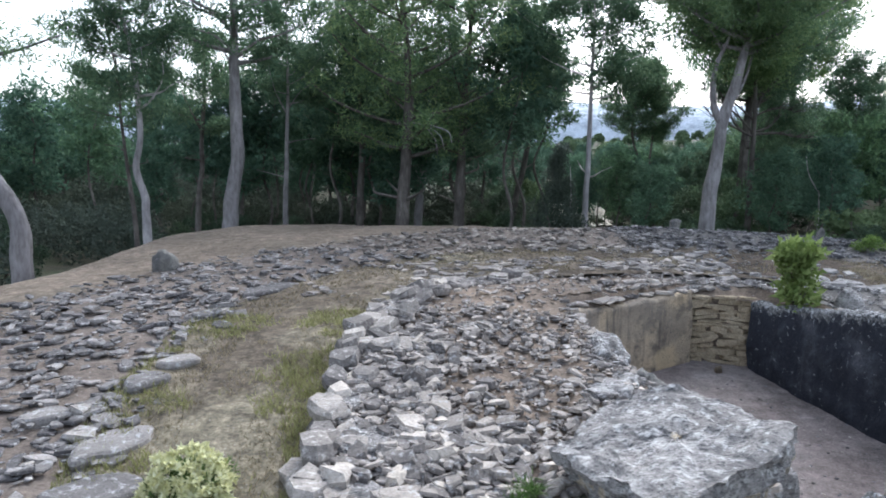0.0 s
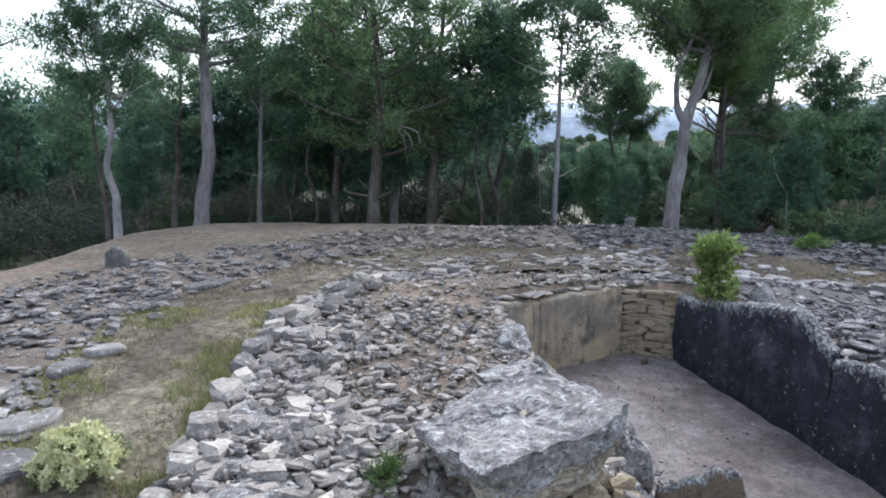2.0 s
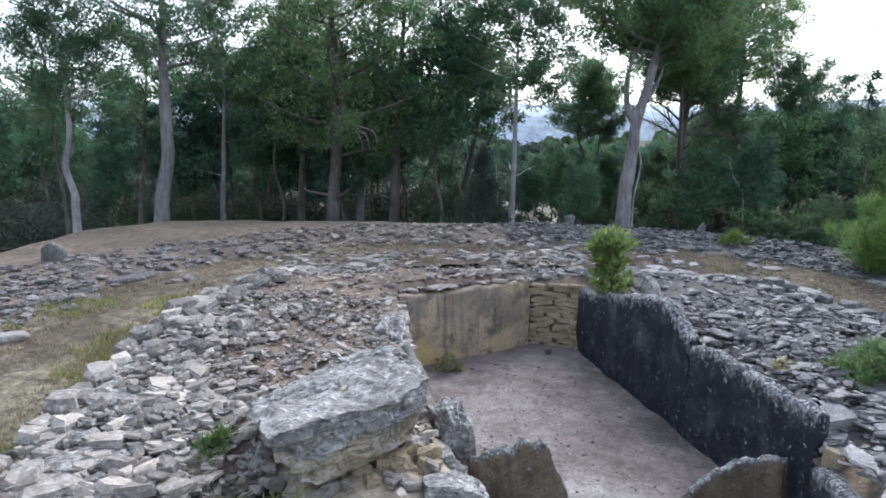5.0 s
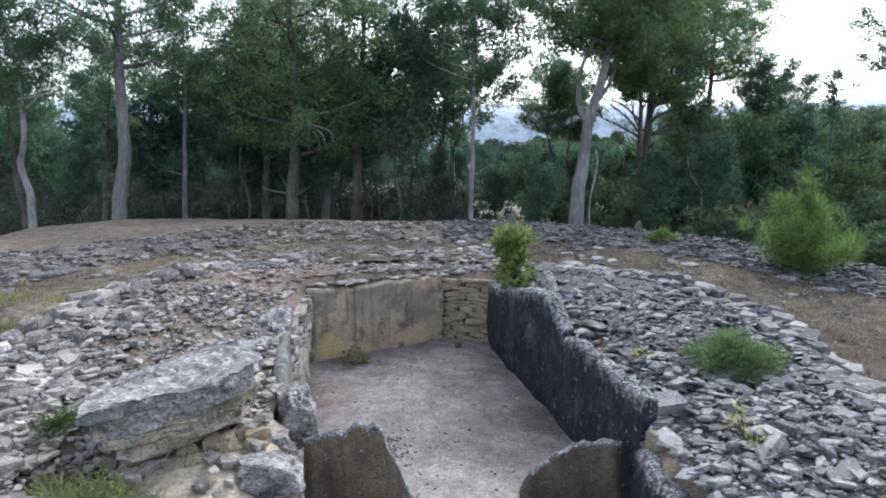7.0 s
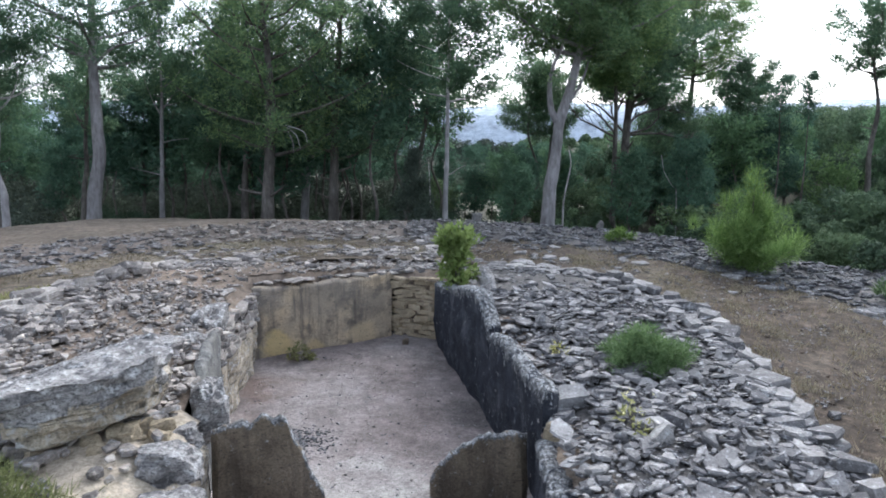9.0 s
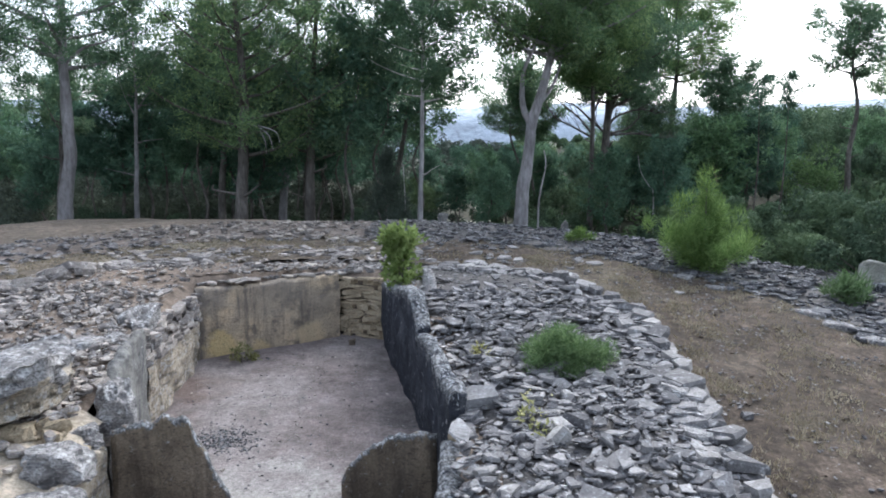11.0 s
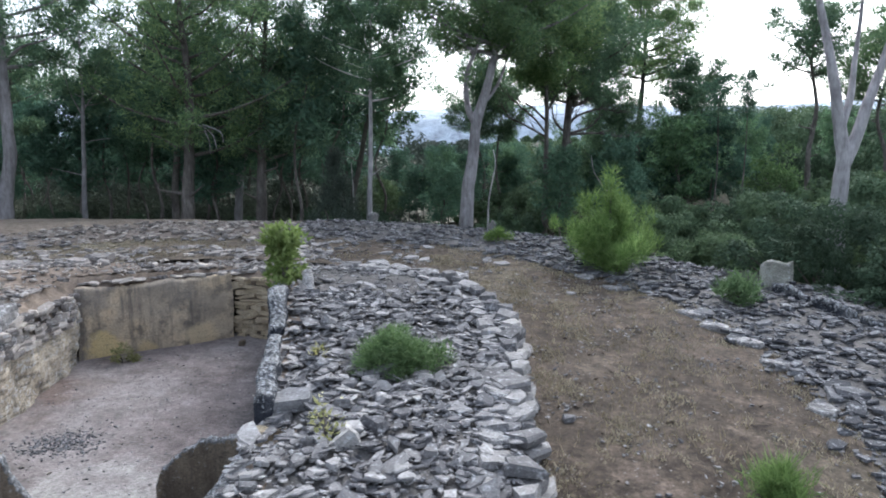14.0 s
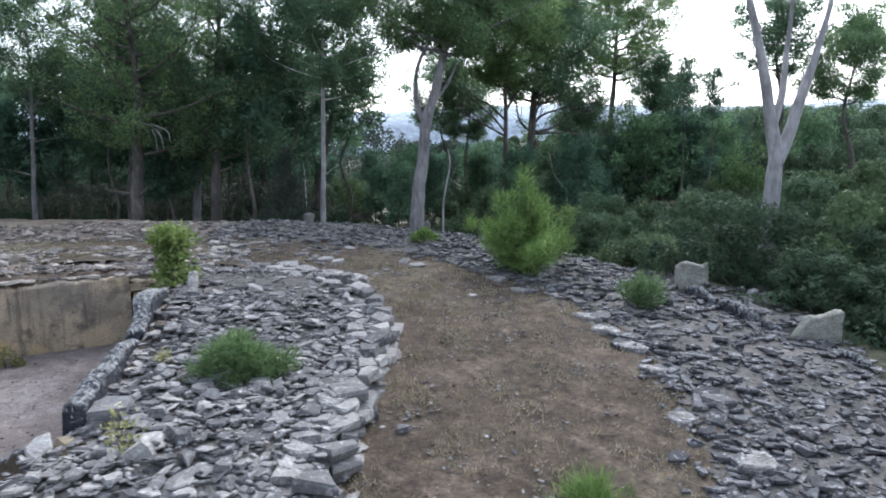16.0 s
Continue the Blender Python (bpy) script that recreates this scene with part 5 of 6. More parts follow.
bush("weed", (0.98, 4.1, 0.86), (0.35, 0.4, 0.3), SOFT_GRASS, 92, "pale green weeds beside the roof slab", "plant", 26, 60, (0.14, 0.014), 0.12)
bush("weed", (0.62, 4.85, 1.36), (0.24, 0.24, 0.18), HERB, 93, "small green weed between the slabs", "plant", 9, 40, (0.1, 0.014), 0.08)
bush("weed", (6.75, 6.9, 1.35), (0.3, 0.25, 0.2), GRASS, 91, "thin pale weed among the rubble", "plant", 7, 20, (0.07, 0.02), 0.07)


# ---- far mountains ----
def mountains():
    verts, faces = [], []
    k = 160
    for i in range(k + 1):
        a = radians(20 + 140 * i / k)
        d = 2600
        h = 205 + 40 * noise.noise(Vector((i * 0.05, 0, 0))) + 18 * noise.noise(Vector((i * 0.3, 3, 0)))
        for dd, z in ((d, -60), (d + 200, h * 0.6), (d + 500, h), (d + 900, -60)):
            verts.append((math.cos(a) * dd, math.sin(a) * dd, z))
        if i:
            for j in range(3):
                q = (i - 1) * 4 + j
                faces.append((q, q + 1, q + 5, q + 4))
    return mesh_of("backdrop", verts, faces, HAZE, True)


tagged(part("backdrop_mountains", mountains()), "mountain range in the distance, pale blue haze painted into its colour", "mountains", kind="structure")


# ---- rubble, walls and small pieces ----
def stone_shape(seed, thick=0.24, sides=7, rows=((0.97, -0.5), (1.03, 0.1), (0.93, 0.5))):
    """An irregular flat slab about one across: vertices and triangles."""
    g = np.random.default_rng(seed)
    ang = (np.arange(sides) + g.uniform(-0.33, 0.33, sides)) * 2 * math.pi / sides
    r = g.uniform(0.33, 0.58, sides)
    x, y = r * np.cos(ang) * g.uniform(0.95, 1.3), r * np.sin(ang) * g.uniform(0.7, 1.0)
    levels = []
    for s, z in rows:
        levels.append(np.stack([x * s + g.normal(0, 0.02, sides), y * s + g.normal(0, 0.02, sides), np.full(sides, z * thick) + g.normal(0, 0.1, sides) * thick], 1))
    verts = np.concatenate(levels + [np.array([[0, 0, 0.55 * thick], [0, 0, -0.5 * thick]])])
    faces = []
    for lv in (0, 1):
        for i in range(sides):
            a, b, c, d = lv * sides + i, lv * sides + (i + 1) % sides, (lv + 1) * sides + (i + 1) % sides, (lv + 1) * sides + i
            faces += [(a, b, c), (a, c, d)]
    for i in range(sides):
        faces.append((2 * sides + i, 2 * sides + (i + 1) % sides, 3 * sides))
        faces.append(((i + 1) % sides, i, 3 * sides + 1))
    return verts, np.array(faces)


SHAPES = [stone_shape(100 + i, 0.1 + 0.022 * (i % 7), 4 + i % 4) for i in range(24)]
SHAPES += [stone_shape(300 + i, 0.36 + 0.05 * (i % 5), 6 + i % 3, ((0.86, -0.5), (1.03, 0.12), (0.84, 0.48))) for i in range(16)]
SLABS = [mesh_of("stone", v, f, RUBBLE) for v, f in SHAPES]
MID_SLABS = [mesh_of("stone", v, f, RUBBLE_MID) for v, f in SHAPES]
RING_SLABS = [mesh_of("stone", v, f, RING) for v, f in SHAPES]
KERB_EAST_SLABS = [mesh_of("stone", v, f, KERB_EAST) for v, f in SHAPES]
KERB_SLABS = [mesh_of("stone", v, f, KERB) for v, f in SHAPES]
TAN_SLABS = [mesh_of("stone", v, f, STONE_TAN) for v, f in SHAPES]


def stones(parent, rows, single, meshes=None, mat=None):
    """rows: (matrix, shape). The ones for which single() holds become parts, 300 at most; the others one joined part."""
    meshes, mat = meshes or SLABS, mat or RUBBLE
    vs, fs, k, made = [], [], 0, 0
    for m, s in rows:
        if made < 300 and single(m.translation):
            ob = new("stone", meshes[s])
            ob.parent = parent
            ob.matrix_basis = m
            made += 1
            continue
        v, f = SHAPES[s]
        a = np.array(m)
        vs.append(v @ a[:3, :3].T + a[:3, 3])
        fs.append(f[f.max(1) < len(v) - 1] + k)
        k += len(v)
    if vs:
        rest = part("rubble", mesh_of("rubble", np.concatenate(vs).tolist(), np.concatenate(fs).tolist(), mat), parent=parent)
        tagged(rest, kind="stuff")


def flat_stone(g, x, y, z, size, tilt=10.0, turn=None, squat=1.0):
    e = Euler((radians(g.normal() * tilt), radians(g.normal() * tilt), g.random() * 6.28 if turn is None else turn + g.normal() * 0.12))
    return Matrix.LocRotScale((x, y, z), e, (size, size * g.uniform(0.75, 1.15), size * squat * g.uniform(0.7, 1.3))), int(g.integers(24))


def block(g, x, y, z, size, tilt=10.0, turn=None, squat=1.0):
    """A chunky stone, as high as half its width."""
    return flat_stone(g, x, y, z, size, tilt, turn, squat)[0], 24 + int(g.integers(16))


def in_inner(x, y, margin=0.0, gap=0.1):
    r, a = polar(x, y)
    return r < inner_rim(a) - margin and not inside(x, y, CHAMBER, gap)


def scatter_inner(seed, x0, x1, y0, y1, tries, test):
    g = np.random.default_rng(seed)
    rows = []
    for _ in range(tries):
        x, y = g.uniform(x0, x1), g.uniform(y0, y1)
        if not in_inner(x, y, 0.1) or not test(x, y):
            continue
        bare = noise.noise(Vector((x * 0.8, y * 0.8, 20)))
        if y > 9.6 and g.random() < (0.88 if bare > -0.1 else 0.62):
            continue
        if 0.0 < x < 2.4 and y > 6.0 and g.random() < (0.6 if bare > 0.0 else 0.3):
            continue
        size = 0.07 + 0.18 * g.random() ** 2.2
        if 0.0 < x < 2.4 and y > 6.0:
            size *= 0.8
        if x < 0.6 and y < 8 and g.random() < 0.35:
            size *= 1.5
        if x > 4.2:
            size *= 1.0 if g.random() < 0.7 else g.uniform(0.7, 1.7)
            if y < 8 and g.random() < 0.1:
                rows.append(block(g, x, y, cairn_height(x, y) + g.uniform(-0.02, 0.03), size * 0.85, 16))
                continue
            rows.append(flat_stone(g, x, y, cairn_height(x, y) + g.uniform(-0.03, 0.065), size * 0.98, 12, None, g.uniform(0.55, 1.1)))
            continue
        if y < 8.5 and g.random() < 0.4:
            rows.append(block(g, x, y, cairn_height(x, y) + g.uniform(-0.03, 0.03), size * 0.9, 16))
            continue
        rows.append(flat_stone(g, x, y, cairn_height(x, y) + g.uniform(-0.025, 0.055), size, 11, None, g.uniform(0.8, 1.5)))
    return rows


def inner_base(name, test, mat):
    h = lambda x, y: cairn_height(x, y) - 0.02 + 0.02 * noise.noise(Vector((x * 5, y * 5, 2)))
    return sheet(name, np.arange(-2.0, 10.2, 0.11), np.arange(0.9, 13.5, 0.11), h, lambda x, y: in_inner(x, y, 0.0, 0.3) and test(x, y) and not (1.0 < x < 2.9 and 1.8 < y < 5.2), mat)


def coping(test):
    """Soil that runs from the tops of the chamber's stones out to the rubble."""
    tops = (1.6, 1.66, 1.6, 1.72, 1.6, 0.98, 0.93, 0.86, 0.9, 1.0, 1.45, 1.6)
    line = []
    k = len(CHAMBER)
    for i in range(k):
        (x0, y0), (x1, y1) = CHAMBER[i], CHAMBER[(i + 1) % k]
        n = max(2, int(math.hypot(x1 - x0, y1 - y0) / 0.09))
        for j in range(n):
            line.append((x0 + (x1 - x0) * j / n, y0 + (y1 - y0) * j / n, tops[i] + (tops[(i + 1) % k] - tops[i]) * j / n))
    verts, faces, n = [], [], len(line)
    for i in range(n):
        (xa, ya, _), (xb, yb, _) = line[i - 3], line[(i + 3) % n]
        d = Vector((xb - xa, yb - ya, 0)).normalized()
        out = Vector((-d.y, d.x, 0))
        x, y, z = line[i]
        for f in (0.02 if x > 5.4 and y < 5.4 else 0.08, 0.2, 0.32, 0.5):
            p = Vector((x, y, 0)) + out * f
            w = smoothstep(0.08, 0.4, f)
            p.z = (min(z - 0.05, cairn_height(p.x, p.y) + 0.0) if x > 5.4 and y < 9 else z - 0.05) * (1 - w) + (cairn_height(p.x, p.y) - 0.02) * w
            verts.append(p)
    for i in range(n):
        if test(line[i][0], line[i][1]) and line[i][1] > 1.6 and not (line[i][0] < 3.2 and line[i][1] < 5.2):
            a, b = i * 4, (i + 1) % n * 4
            faces += [(a + j, a + j + 1, b + j + 1, b + j) for j in range(3)]
    used = sorted({i for q in faces for i in q})
    at = {k: i for i, k in enumerate(used)}
    return mesh_of("coping_soil", [verts[k] for k in used], [tuple(at[k] for k in q) for q in faces], RUBBLE_SOIL, True)


left_arm = lambda x, y: x < 4.2 and not (1.1 < x < 2.9 and 2.9 < y < 4.8 and (x * 7.3 + y * 3.1) % 1 < 0.85)
right_arm = lambda x, y: x >= 4.2
cairn = thing("inner_cairn", "inner cairn of loose grey slabs and soil beside the roof slab", "cairn")
part("soil", inner_base("soil", lambda x, y: x < 4.31, RUBBLE_SOIL), parent=cairn, label="brown soil between the slabs")
part("coping_soil", coping(lambda x, y: x < 4.25), parent=cairn)
stones(cairn, scatter_inner(1, -1.4, 4.2, 1.4, 13.2, 12500, left_arm), lambda p: p.x < 1.2 and 4.2 < p.y < 8.5)
cairn = thing("inner_cairn", "inner cairn of loose grey slabs beside the dark wall slabs", "cairn")
part("soil", inner_base("soil", lambda x, y: x > 4.19, SLATE_SOIL), parent=cairn, label="dark grit between the slabs")
part("coping_soil", coping(lambda x, y: x >= 4.25), parent=cairn)
stones(cairn, scatter_inner(2, 4.2, 9.6, 1.4, 13.2, 10500, right_arm), lambda p: p.x > 6.4 and 4.1 < p.y < 7.8)


def outer_base(a0, a1, mat):
    def h(x, y, f):
        return terrain(x, y) + terrace(x, y) + 0.12 * math.sin(math.pi * min(max(f, 0), 1)) ** 0.5 - 0.06 + 0.03 * noise.noise(Vector((x * 3, y * 3, 5)))
    return ring_sheet("soil", a0, a1, 0.6, lambda a: curve_at(a, GRASS_EDGE) - 0.05 + 0.15 * noise.noise(Vector((a * 0.3, 1, 0))), lambda a: curve_at(a, CAIRN_EDGE) + 0.1 + 0.75 * ledge(a), 28, h, mat)


def scatter_outer(seed, a0, a1, tries):
    g = np.random.default_rng(seed)
    rows = []
    for _ in range(tries):
        a = g.uniform(a0, a1)
        r0, r1 = curve_at(a, GRASS_EDGE), curve_at(a, CAIRN_EDGE) + 0.75 * ledge(a)
        f = g.random()
        if 50 < a < 160 and g.random() < 0.42:
            continue
        r = r0 + (r1 - r0) * f + 0.12 * g.normal()
        x, y = C.x + r * math.cos(radians(a)), C.y + r * math.sin(radians(a))
        if y < -1.8 and g.random() < 0.5:
            continue
        size = 0.06 + 0.2 * g.random() ** 2.4
        if f < 0.12 and g.random() < 0.3:
            size *= 1.7
        rise = g.uniform(-0.03, 0.035) if g.random() < 0.85 else g.uniform(0.02, 0.06)
        rows.append(flat_stone(g, x, y, terrain(x, y) + terrace(x, y) + 0.11 * math.sin(math.pi * min(max(f, 0), 1)) ** 0.5 - 0.035 + rise, size, 9, None, 1.0))
    return rows


# stray slabs on the far stretch of the path
g = np.random.default_rng(44)
stray = thing("stray_slabs", "scattered flat grey slabs on the far stretch of the path", "loose slabs")
rows = []
for _ in range(900):
    a = g.normal(98, 30)
    r = inner_rim(a) + (curve_at(a, GRASS_EDGE) - inner_rim(a)) * g.random()
    x, y = C.x + r * math.cos(radians(a)), C.y + r * math.sin(radians(a))
    if y > 10 and noise.noise(Vector((x, y, 50))) > -0.1:
        rows.append(flat_stone(g, x, y, terrain(x, y) + 0.01, 0.08 + 0.3 * g.random() ** 2.5, 7))
stones(stray, rows, lambda p: True)

ring = thing("outer_cairn", "wide outer ring of loose grey slabs beside the earth bank", "cairn")
part("soil", outer_base(88, 271, RING_SOIL), parent=ring, label="dark grit between the slabs")
rows = scatter_outer(3, 88, 270, 8000)
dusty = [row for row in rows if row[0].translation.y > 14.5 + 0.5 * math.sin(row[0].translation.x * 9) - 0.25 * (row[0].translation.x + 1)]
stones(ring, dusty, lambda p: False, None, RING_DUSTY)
kept = {id(row) for row in dusty}
stones(ring, [row for row in rows if id(row) not in kept], lambda p: p.x < -2 and p.y < 8.5, RING_SLABS, RING)
ring = thing("outer_cairn", "wide outer ring of loose grey slabs beside the shrubs", "cairn")
part("soil", outer_base(-91, 89, SLATE_SOIL), parent=ring, label="dark grit between the slabs")
stones(ring, scatter_outer(4, -90, 89, 10800), lambda p: 11 < p.x and 4.5 < p.y < 9.2, RING_SLABS, RING)


def kerb(name, label, a0, a1, step, seed, size, rise, meshes, mat, thick, flat=False):
    """A rough low wall of larger stones along the rim of the inner cairn, two courses."""
    g = np.random.default_rng(seed)
    wall = thing(name, label, "retaining wall")
    a, rows = a0, []
    while a < a1:
        r = inner_rim(a)
        x, y = C.x + r * math.cos(radians(a)), C.y + r * math.sin(radians(a))
        top = cairn_height(x, y)
        s = size * g.uniform(0.75, 1.3)
        rad = radians(a)
        for course in range(3 if flat else 2):
            rr = r + 0.04 - 0.05 * course + g.normal() * 0.03
            z = top - 0.24 + (0.13 if flat else 0.2) * course + rise
            make = flat_stone if flat else block
            rows.append(make(g, C.x + rr * math.cos(rad), C.y + rr * math.sin(rad), z, s * g.uniform(0.85, 1.0), 4 if flat else 5, rad + math.pi / 2, thick))
        if g.random() < 0.9:
            rr = r - 0.34 + g.normal() * 0.05
            make = flat_stone if flat else block
            rows.append(make(g, C.x + rr * math.cos(rad), C.y + rr * math.sin(rad), cairn_height(x, y) + 0.02, s * g.uniform(0.6, 0.95), 9, None, thick))
        a += step * s / size
    stones(wall, rows, lambda p: True, meshes, mat)


kerb("retaining_wall", "low wall of larger pale slabs along the grass path", 122, 262, 4.2, 5, 0.5, 0.05, KERB_SLABS, KERB, 0.9)
kerb("retaining_wall", "low wall of flat grey slabs curving along the grass path", -78, 64, 3.7, 6, 0.46, 0.02, KERB_EAST_SLABS, KERB_EAST, 1.4, True)


def drystone(name, label, p0, p1, bottom, top, course, width, seed, back=1, meshes=None, mat=None):
    g = np.random.default_rng(seed)
    a, b = Vector((*p0, 0)), Vector((*p1, 0))
    along = (b - a).normalized()
    out = Vector((along.y, -along.x, 0)) * back
    wall = thing(name, label, "dry stone wall")
    core = [a + out * 0.1, b + out * 0.1, b + out * 0.34, a + out * 0.34]
    verts = [p + Vector((0, 0, z)) for z in (bottom, top - 0.03) for p in core]
    part("core", mesh_of("core", verts, [(0, 1, 2, 3), (7, 6, 5, 4), (0, 4, 5, 1), (1, 5, 6, 2), (2, 6, 7, 3), (3, 7, 4, 0)], RUBBLE_SOIL), parent=wall, label="earth packing behind the stones")
    turn = math.atan2(along.y, along.x)
    z, rows = bottom, []
    while z < top:
        h = course * g.uniform(0.65, 1.4)
        d = -g.uniform(0, width / 2)
        while d < (b - a).length:
            w = width * g.uniform(0.45, 1.5)
            p = a + along * min(max(d + w / 2, 0), (b - a).length) + out * (0.1 + 0.02 * g.normal())
            s = int(g.integers(24))
            t = 0.1 + 0.022 * (s % 7)
            m = Matrix.LocRotScale((p.x, p.y, z + h / 2), Euler((radians(g.normal() * 4), radians(g.normal() * 5), turn + g.normal() * 0.12)), (w * 1.05, 0.3, h / t * g.uniform(0.75, 1.05)))
            rows.append((m, s))
            d += w
        z += h
    stones(wall, rows, lambda p: True, meshes or TAN_SLABS, mat or STONE_TAN)


drystone("dry_stone_wall", "dry stone wall of thin tan slabs beside the end slab", (4.3, 11.45), (5.15, 11.2), 0.3, 1.6, 0.085, 0.42, 7, -1)
drystone("dry_stone_wall", "rough dry stone wall of pale stones lining the chamber", (2.05, 10.05), (2.25, 7.45), 1.05, 1.54, 0.1, 0.3, 8, 1, SLABS, RUBBLE)
g = np.random.default_rng(9)
packing = thing("stone_packing", "rough packing of pale tan stones under the fallen roof slab", "stone packing")
rows = []
for i in range(70):
    f = g.random()
    x, y = 1.45 + 1.25 * f + 0.05 * g.normal(), 4.22 + 0.58 * f + 0.06 * g.normal()
    rows.append(flat_stone(g, x, y, 0.92 + (0.3 + 0.2 * f) * g.random(), g.uniform(0.1, 0.3), 16, None, 2.6))
stones(packing, rows, lambda p: True, TAN_SLABS, STONE_TAN)

# loose slabs on top of the end slab
g = np.random.default_rng(12)
for i in range(26):
    f = i / 25
    x, y = 2.0 + 3.0 * f + 0.05 * g.normal(), 10.3 + 1.25 * min(f * 1.3, 1) + 0.1 * g.random()
    ob = new("loose_slab", SLABS[int(g.integers(24))])
    ob.matrix_basis = flat_stone(g, x, y, 1.675 + 0.02 * g.random(), g.uniform(0.16, 0.42), 4)[0]
    tagged(ob, "flat grey slab lying loose above the end slab", "stone", "loose slabs above the end slab")


# tan earth that slopes from the roof slab to the entrance
slope = part("earth_slope", sheet("earth_slope", np.arange(0.9, 2.95, 0.08), np.arange(1.8, 5.3, 0.08), lambda x, y: cairn_height(x, y) - 0.05 - 0.06 * smoothstep(1.6, 1.0, x) - 0.2 * smoothstep(2.4, 2.9, x) + 0.03 * noise.noise(Vector((x * 4, y * 4, 0))), lambda x, y: in_inner(x, y, 0.0, -0.1) or not inside(x, y, CHAMBER), TAN_EARTH))
tagged(slope, "pale tan earth sloping below the fallen roof slab", "earth", kind="structure")

# larger slabs that stand out
def big_slab(x, y, z, length, width, thick, turn, seed, label, mat=None, tilt=0.0):
    pts = []
    g = np.random.default_rng(seed)
    for i in range(8):
        a = i * math.pi / 4 + g.uniform(-0.25, 0.25)
        k = g.uniform(0.8, 1.08)
        pts.append((math.cos(a) * k * length / 2, math.sin(a) * k * width / 2, 0))
    m = Matrix.Translation((x, y, z)) @ Euler((radians(tilt), radians(tilt * 0.5), radians(turn))).to_matrix().to_4x4()
    rings, verts, faces = [], [], []
    base = smooth_path([Vector(p) for p in pts + pts[:1]], 3)[:-1]
    for s, d in ((0.3, 0.02), (0.6, 0.01), (0.85, 0.0), (0.96, -0.12), (1.0, -0.35), (0.95, -0.7), (0.9, -1.0)):
        row = []
        for p in base:
            v = p * s + Vector((0, 0, d * thick))
            q = v * 5 + Vector((seed, 0, 0))
            v += Vector((noise.noise(q), noise.noise(q + Vector((5, 0, 0))), 0.6 * noise.noise(q + Vector((0, 5, 0))))) * 0.035
            row.append(len(verts))
            verts.append(m @ v)
        rings.append(row)
    k = len(base)
    for r0, r1 in zip(rings, rings[1:]):
        faces += [(r0[i], r1[i], r1[(i + 1) % k], r0[(i + 1) % k]) for i in range(k)]
    faces.append(tuple(rings[0]))
    tagged(part("flat_slab", mesh_of("flat_slab", verts, faces, mat or SLAB_PALE)), label, "stone slab", "larger flat slabs")


for i, (x, y, dz, length, width, turn) in enumerate(((-3.35, 9.75, 0.06, 0.7, 0.4, 30), (-2.9, 11.4, 0.05, 1.3, 0.6, 55), (-3.15, 7.9, 0.08, 0.55, 0.4, 20), (-3.3, 7.3, 0.08, 0.6, 0.45, 80), (-3.0, 5.9, 0.06, 0.9, 0.6, 60), (-2.75, 5.15, 0.08, 0.85, 0.6, 20), (-3.1, 4.7, 0.06, 0.8, 0.55, -10), (-3.9, 6.4, 0.1, 0.5, 0.35, 40), (12.78, 8.5, 0.06, 0.62, 0.36, -55), (12.6, 9.08, 0.06, 0.66, 0.38, -60), (12.45, 9.72, 0.06, 0.55, 0.34, -50), (11.5, 11.3, 0.05, 0.5, 0.3, -40), (12.9, 7.75, 0.05, 0.5, 0.28, -60), (11.1, 12.1, 0.05, 0.5, 0.3, -30), (13.25, 5.45, 0.12, 0.5, 0.38, 20), (12.85, 6.4, 0.06, 0.45, 0.3, -70))):
    big_slab(x, y, terrain(x, y) + dz, length, width, 0.16, turn, 200 + i, "large flat grey slab at the inner edge of the outer ring", RING if x < 0 else SLAB_PALE)
for i, (x, y, dz, length, width, turn) in enumerate(((7.4, 12.2, 0.1, 0.62, 0.4, -30), (6.95, 12.6, 0.1, 0.6, 0.42, -20), (8.0, 11.7, 0.08, 0.6, 0.36, -40), (8.55, 10.9, 0.06, 0.55, 0.35, -50), (9.2, 8.7, 0.05, 0.55, 0.36, -80), (8.95, 6.0, 0.05, 0.55, 0.4, 80), (8.85, 5.1, 0.04, 0.6, 0.42, 95), (7.95, 6.1, 0.06, 0.34, 0.2, 60), (-0.95, 6.5, 0.05, 0.6, 0.42, 85), (-0.6, 5.7, 0.05, 0.75, 0.5, 40), (-0.8, 4.9, 0.05, 0.8, 0.55, 10), (-0.35, 4.5, 0.05, 0.8, 0.5, 20), (-1.0, 8.0, 0.05, 0.6, 0.4, 95), (-0.75, 9.4, 0.05, 0.55, 0.4, 60))):
    big_slab(x, y, cairn_height(x, y) + dz, length, width, 0.2, turn, 240 + i, "large weathered grey slab on the inner cairn", SLAB_PALE, 5)

ob = new("loose_slab", MID_SLABS[9])
ob.matrix_basis = Matrix.LocRotScale((6.66, 5.74, 1.27), Euler((0.15, -0.1, 0.5)), (0.5, 0.44, 1.0))
tagged(ob, "thick angular grey block among the rubble beside the wall slab", "stone")
ob = new("loose_slab", MID_SLABS[14])
ob.matrix_basis = Matrix.LocRotScale((6.62, 5.5, 1.16), Euler((-0.2, 0.1, 1.2)), (0.42, 0.36, 0.9))
tagged(ob, "dark grey block under a larger one beside the wall slab", "stone")

ob = new("loose_slab", TAN_SLABS[6])
ob.matrix_basis = Matrix.LocRotScale((6.52, 5.32, 1.05), Euler((0.05, 0.1, 0.3)), (0.42, 0.34, 0.7))
tagged(ob, "pale tan slab lying at the end of the dark wall slab", "stone")

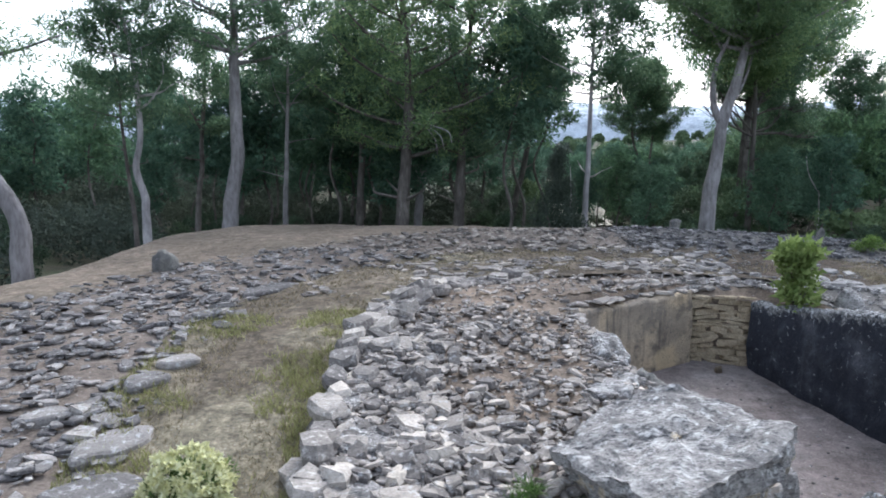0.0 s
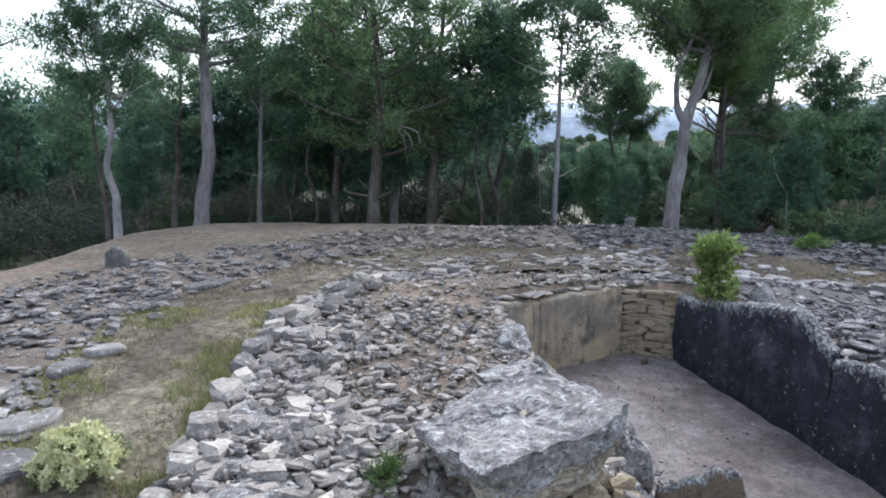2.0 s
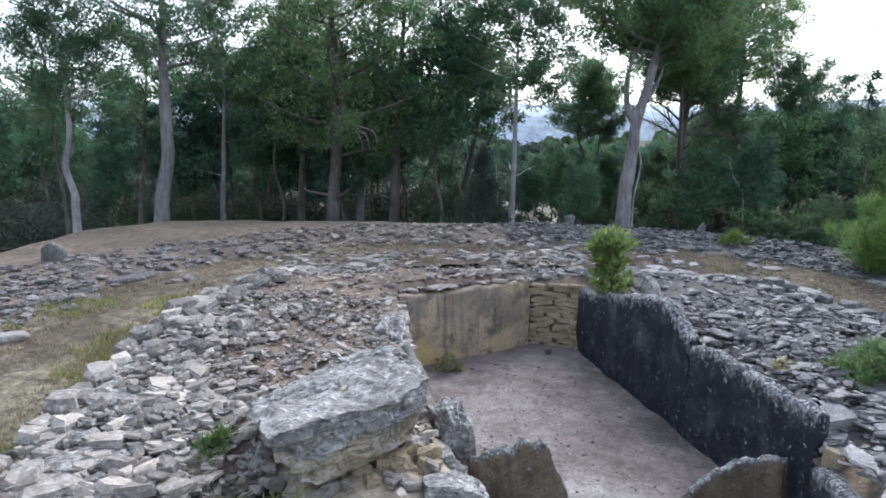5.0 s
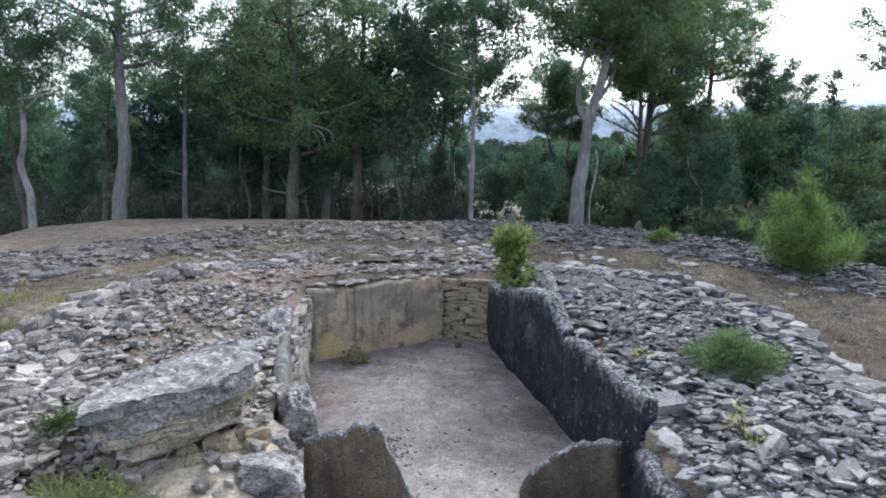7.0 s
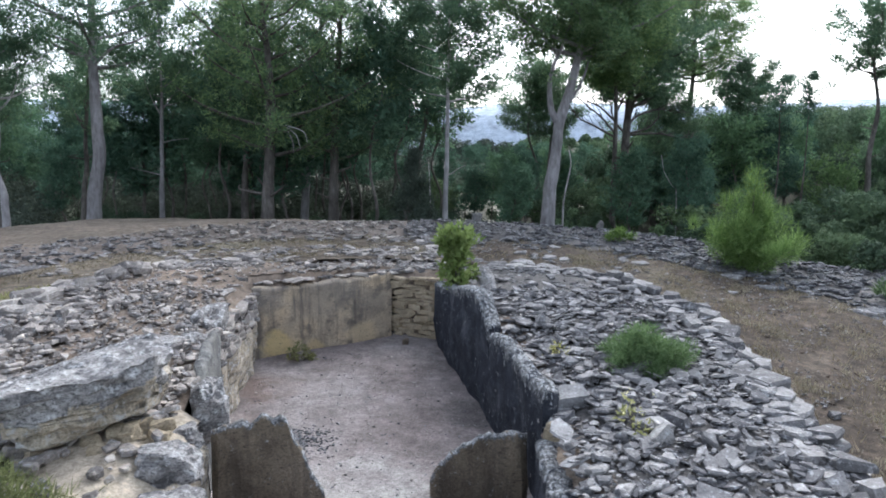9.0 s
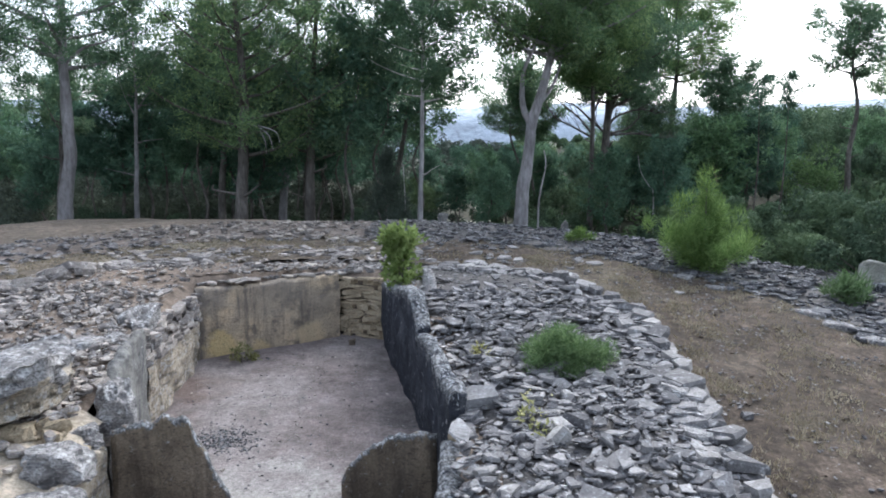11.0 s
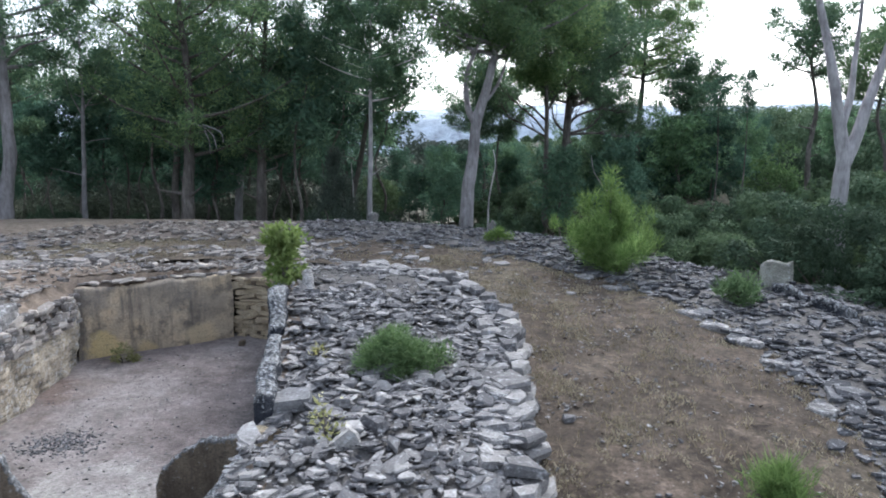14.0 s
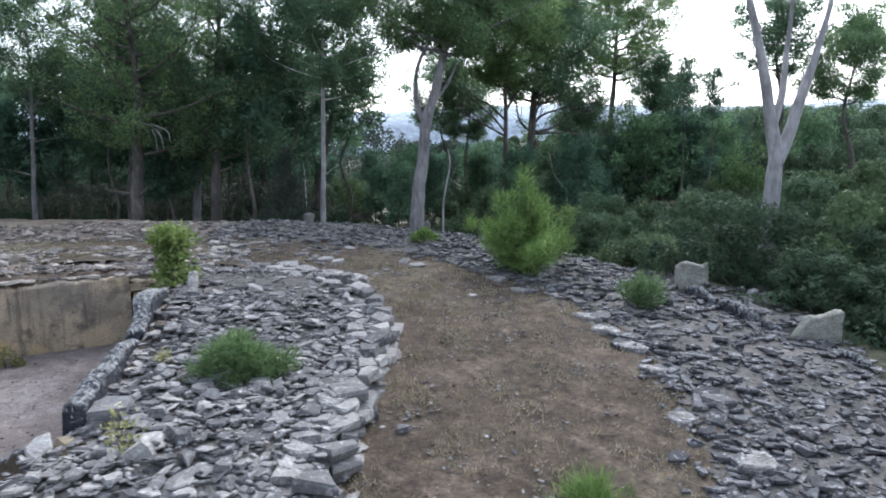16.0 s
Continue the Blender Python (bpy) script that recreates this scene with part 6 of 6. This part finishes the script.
# gravel on the chamber floor by the threshold
g = np.random.default_rng(66)
gravel = thing("gravel", "scatter of dark gravel on the chamber floor", "gravel", kind="stuff")
rows = []
for _ in range(800):
    x, y = g.normal(3.3, 0.28), g.normal(7.1, 0.2)
    if _ % 4 == 0:
        x, y = g.uniform(2.4, 6.0), g.uniform(5.6, 10.4)
    if inside(x, y, CHAMBER, -0.1) and y > 5.45:
        rows.append(flat_stone(g, x, y, floor_height(x, y) + 0.005, g.uniform(0.015, 0.045), 12, None, 1.6))
stones(gravel, rows, lambda p: False, None, RUBBLE_DARK)


# pale pebbles and crumbs over the rest of the floor
gravel = thing("gravel", "stray pale pebbles on the trodden chamber floor", "gravel", kind="stuff")
rows = []
while len(rows) < 260:
    x, y = g.uniform(2.3, 6.0), g.uniform(5.0, 10.6)
    if inside(x, y, CHAMBER, -0.15) and noise.noise(Vector((x * 1.1, y * 1.1, 77))) > g.uniform(-0.5, 0.3):
        rows.append(flat_stone(g, x, y, floor_height(x, y) + 0.006, 0.015 + 0.04 * g.random() ** 2, 12, None, 1.6))
stones(gravel, rows, lambda p: False, None, RUBBLE)


# ---- grass on the path ----
def blades(name, number, seed, mat, where, height, label):
    g = np.random.default_rng(seed)
    pts = []
    while len(pts) < number:
        a, f = g.uniform(-90, 270), g.random()
        r = inner_rim(a) + 0.12 + (curve_at(a, GRASS_EDGE) + 0.25 - inner_rim(a)) * f
        x, y = C.x + r * math.cos(radians(a)), C.y + r * math.sin(radians(a))
        if where(x, y, f):
            pts.append((x, y, terrain(x, y) + 0.0))
    p = np.array(pts)
    k = len(p)
    way = np.stack([g.normal(0, 0.5, k), g.normal(0, 0.5, k), np.full(k, 1.0)], 1)
    way /= np.linalg.norm(way, axis=1, keepdims=True)
    side = np.cross(way, g.normal(size=(k, 3)))
    side /= np.linalg.norm(side, axis=1, keepdims=True)
    h = height * g.uniform(0.5, 1.5, (k, 1))
    w = 0.012 * g.uniform(0.6, 1.5, (k, 1))
    tagged(part(name, soup(name, np.stack([p - side * w / 2, p + side * w / 2, p + way * h], 1), mat)), label, "grass", kind="stuff")


blades("dry_grass", 34000, 21, HAY, lambda x, y, f: (x < 2.5 and (abs(f - 0.45) > 0.13 or noise.noise(Vector((x * 2, y * 2, 38))) > 0.15)) or x >= 2.5 and noise.noise(Vector((x * 1.3, y * 1.3, 35))) + 0.5 * noise.noise(Vector((x * 5, y * 5, 36))) > 0.12, 0.045, "short dry straw-coloured grass on the path")
blades("straw_grass", 20000, 23, STRAW, lambda x, y, f: x > 2 and (y < 12 or x > 8) and noise.noise(Vector((x * 1.6, y * 1.6, 33))) + 0.6 * noise.noise(Vector((x * 6, y * 6, 34))) > 0.16, 0.048, "pale straw tufts scattered over the path")
blades("green_grass", 16000, 22, GRASS, lambda x, y, f: x < 2 and y < 10 and noise.noise(Vector((x * 0.9, y * 0.9, 31))) + 0.6 * noise.noise(Vector((x * 4, y * 4, 37))) + 1.7 * abs(f - 0.5) + (0.15 if f < 0.3 else 0) > 0.42 + 0.35 * rng.random(), 0.085, "patches of greener grass along the path")

blades("dry_stalk", 1000, 24, HAY, lambda x, y, f: x > 8.5 and noise.noise(Vector((x * 0.8, y * 0.8, 43))) > 0.0, 0.12, "sparse tall dry stalks on the path")

# small broken bits between the slabs of the inner cairn
g = np.random.default_rng(81)
bits = thing("stone_chip", "small broken slate chips between the larger slabs", "stone chips", kind="stuff")
rows = []
while len(rows) < 3600:
    x, y = g.uniform(-1.2, 9.3), g.uniform(2.0, 12.8)
    if in_inner(x, y, 0.15, 0.25) and not (0.8 < x < 3.0 and y < 5.6) and (y < 9.6 or g.random() < 0.3):
        rows.append(flat_stone(g, x, y, cairn_height(x, y) + g.uniform(0.0, 0.04), g.uniform(0.03, 0.085), 18, None, 1.5))
stones(bits, rows, lambda p: False)

# pale chips and dark clods strewn over the path
g = np.random.default_rng(71)
for name, label, mat, number, lo, hi in (("chips", "small pale stone chips and straw bits strewn over the path", RUBBLE, 2800, 0.02, 0.065), ("clods", "dark clods of soil strewn over the path", PATH, 500, 0.03, 0.07)):
    litter = thing("path_" + name[:-1], label, "path litter", kind="stuff")
    rows = []
    while len(rows) < number:
        a, f = g.uniform(-75, 95), g.random()
        r = inner_rim(a) + 0.15 + (curve_at(a, GRASS_EDGE) - inner_rim(a)) * f
        x, y = C.x + r * math.cos(radians(a)), C.y + r * math.sin(radians(a))
        if noise.noise(Vector((x * 1.5, y * 1.5, 61))) > 0.45 * g.random() - 0.1:
            rows.append(flat_stone(g, x, y, terrain(x, y) + 0.012, lo + (hi - lo) * g.random() ** 2, 14, None, 1.3))
    stones(litter, rows, lambda p: False, None, mat)
ob = new("loose_stone", SLABS[5])
ob.matrix_basis = Matrix.LocRotScale((9.72, 5.82, terrain(9.72, 5.82) + 0.03), Euler((0, 0, 0.4)), (0.2, 0.16, 0.3))
tagged(ob, "small grey stone lying on the path", "stone")

# flower heads on the plant by the path
g = np.random.default_rng(33)
c = g.normal(size=(170, 3))
c /= np.linalg.norm(c, axis=1, keepdims=True)
c[:, 2] = abs(c[:, 2])
c *= g.uniform(0.7, 1.15, (170, 1))
plant = bpy.data.objects["flowering_plant"]
tagged(part("bloom", soup("bloom", tufts(g, c * np.array([0.34, 0.34, 0.34]) + np.array([0, 0, 0.06]), np.full((170, 3), 0.028), 22, 0.04, 0.035), FLOWER), parent=plant, label="clusters of small pale yellow flowers"), kind="stuff")
weed = bpy.data.objects["weed"]
tagged(part("bloom", soup("bloom", tufts(g, g.normal(size=(5, 3)) * np.array([0.1, 0.1, 0.06]) + np.array([0, 0, 0.36]), np.full((5, 3), 0.02), 4, 0.022, 0.013), FLOWER), parent=weed, label="small yellow flowers"), kind="stuff")
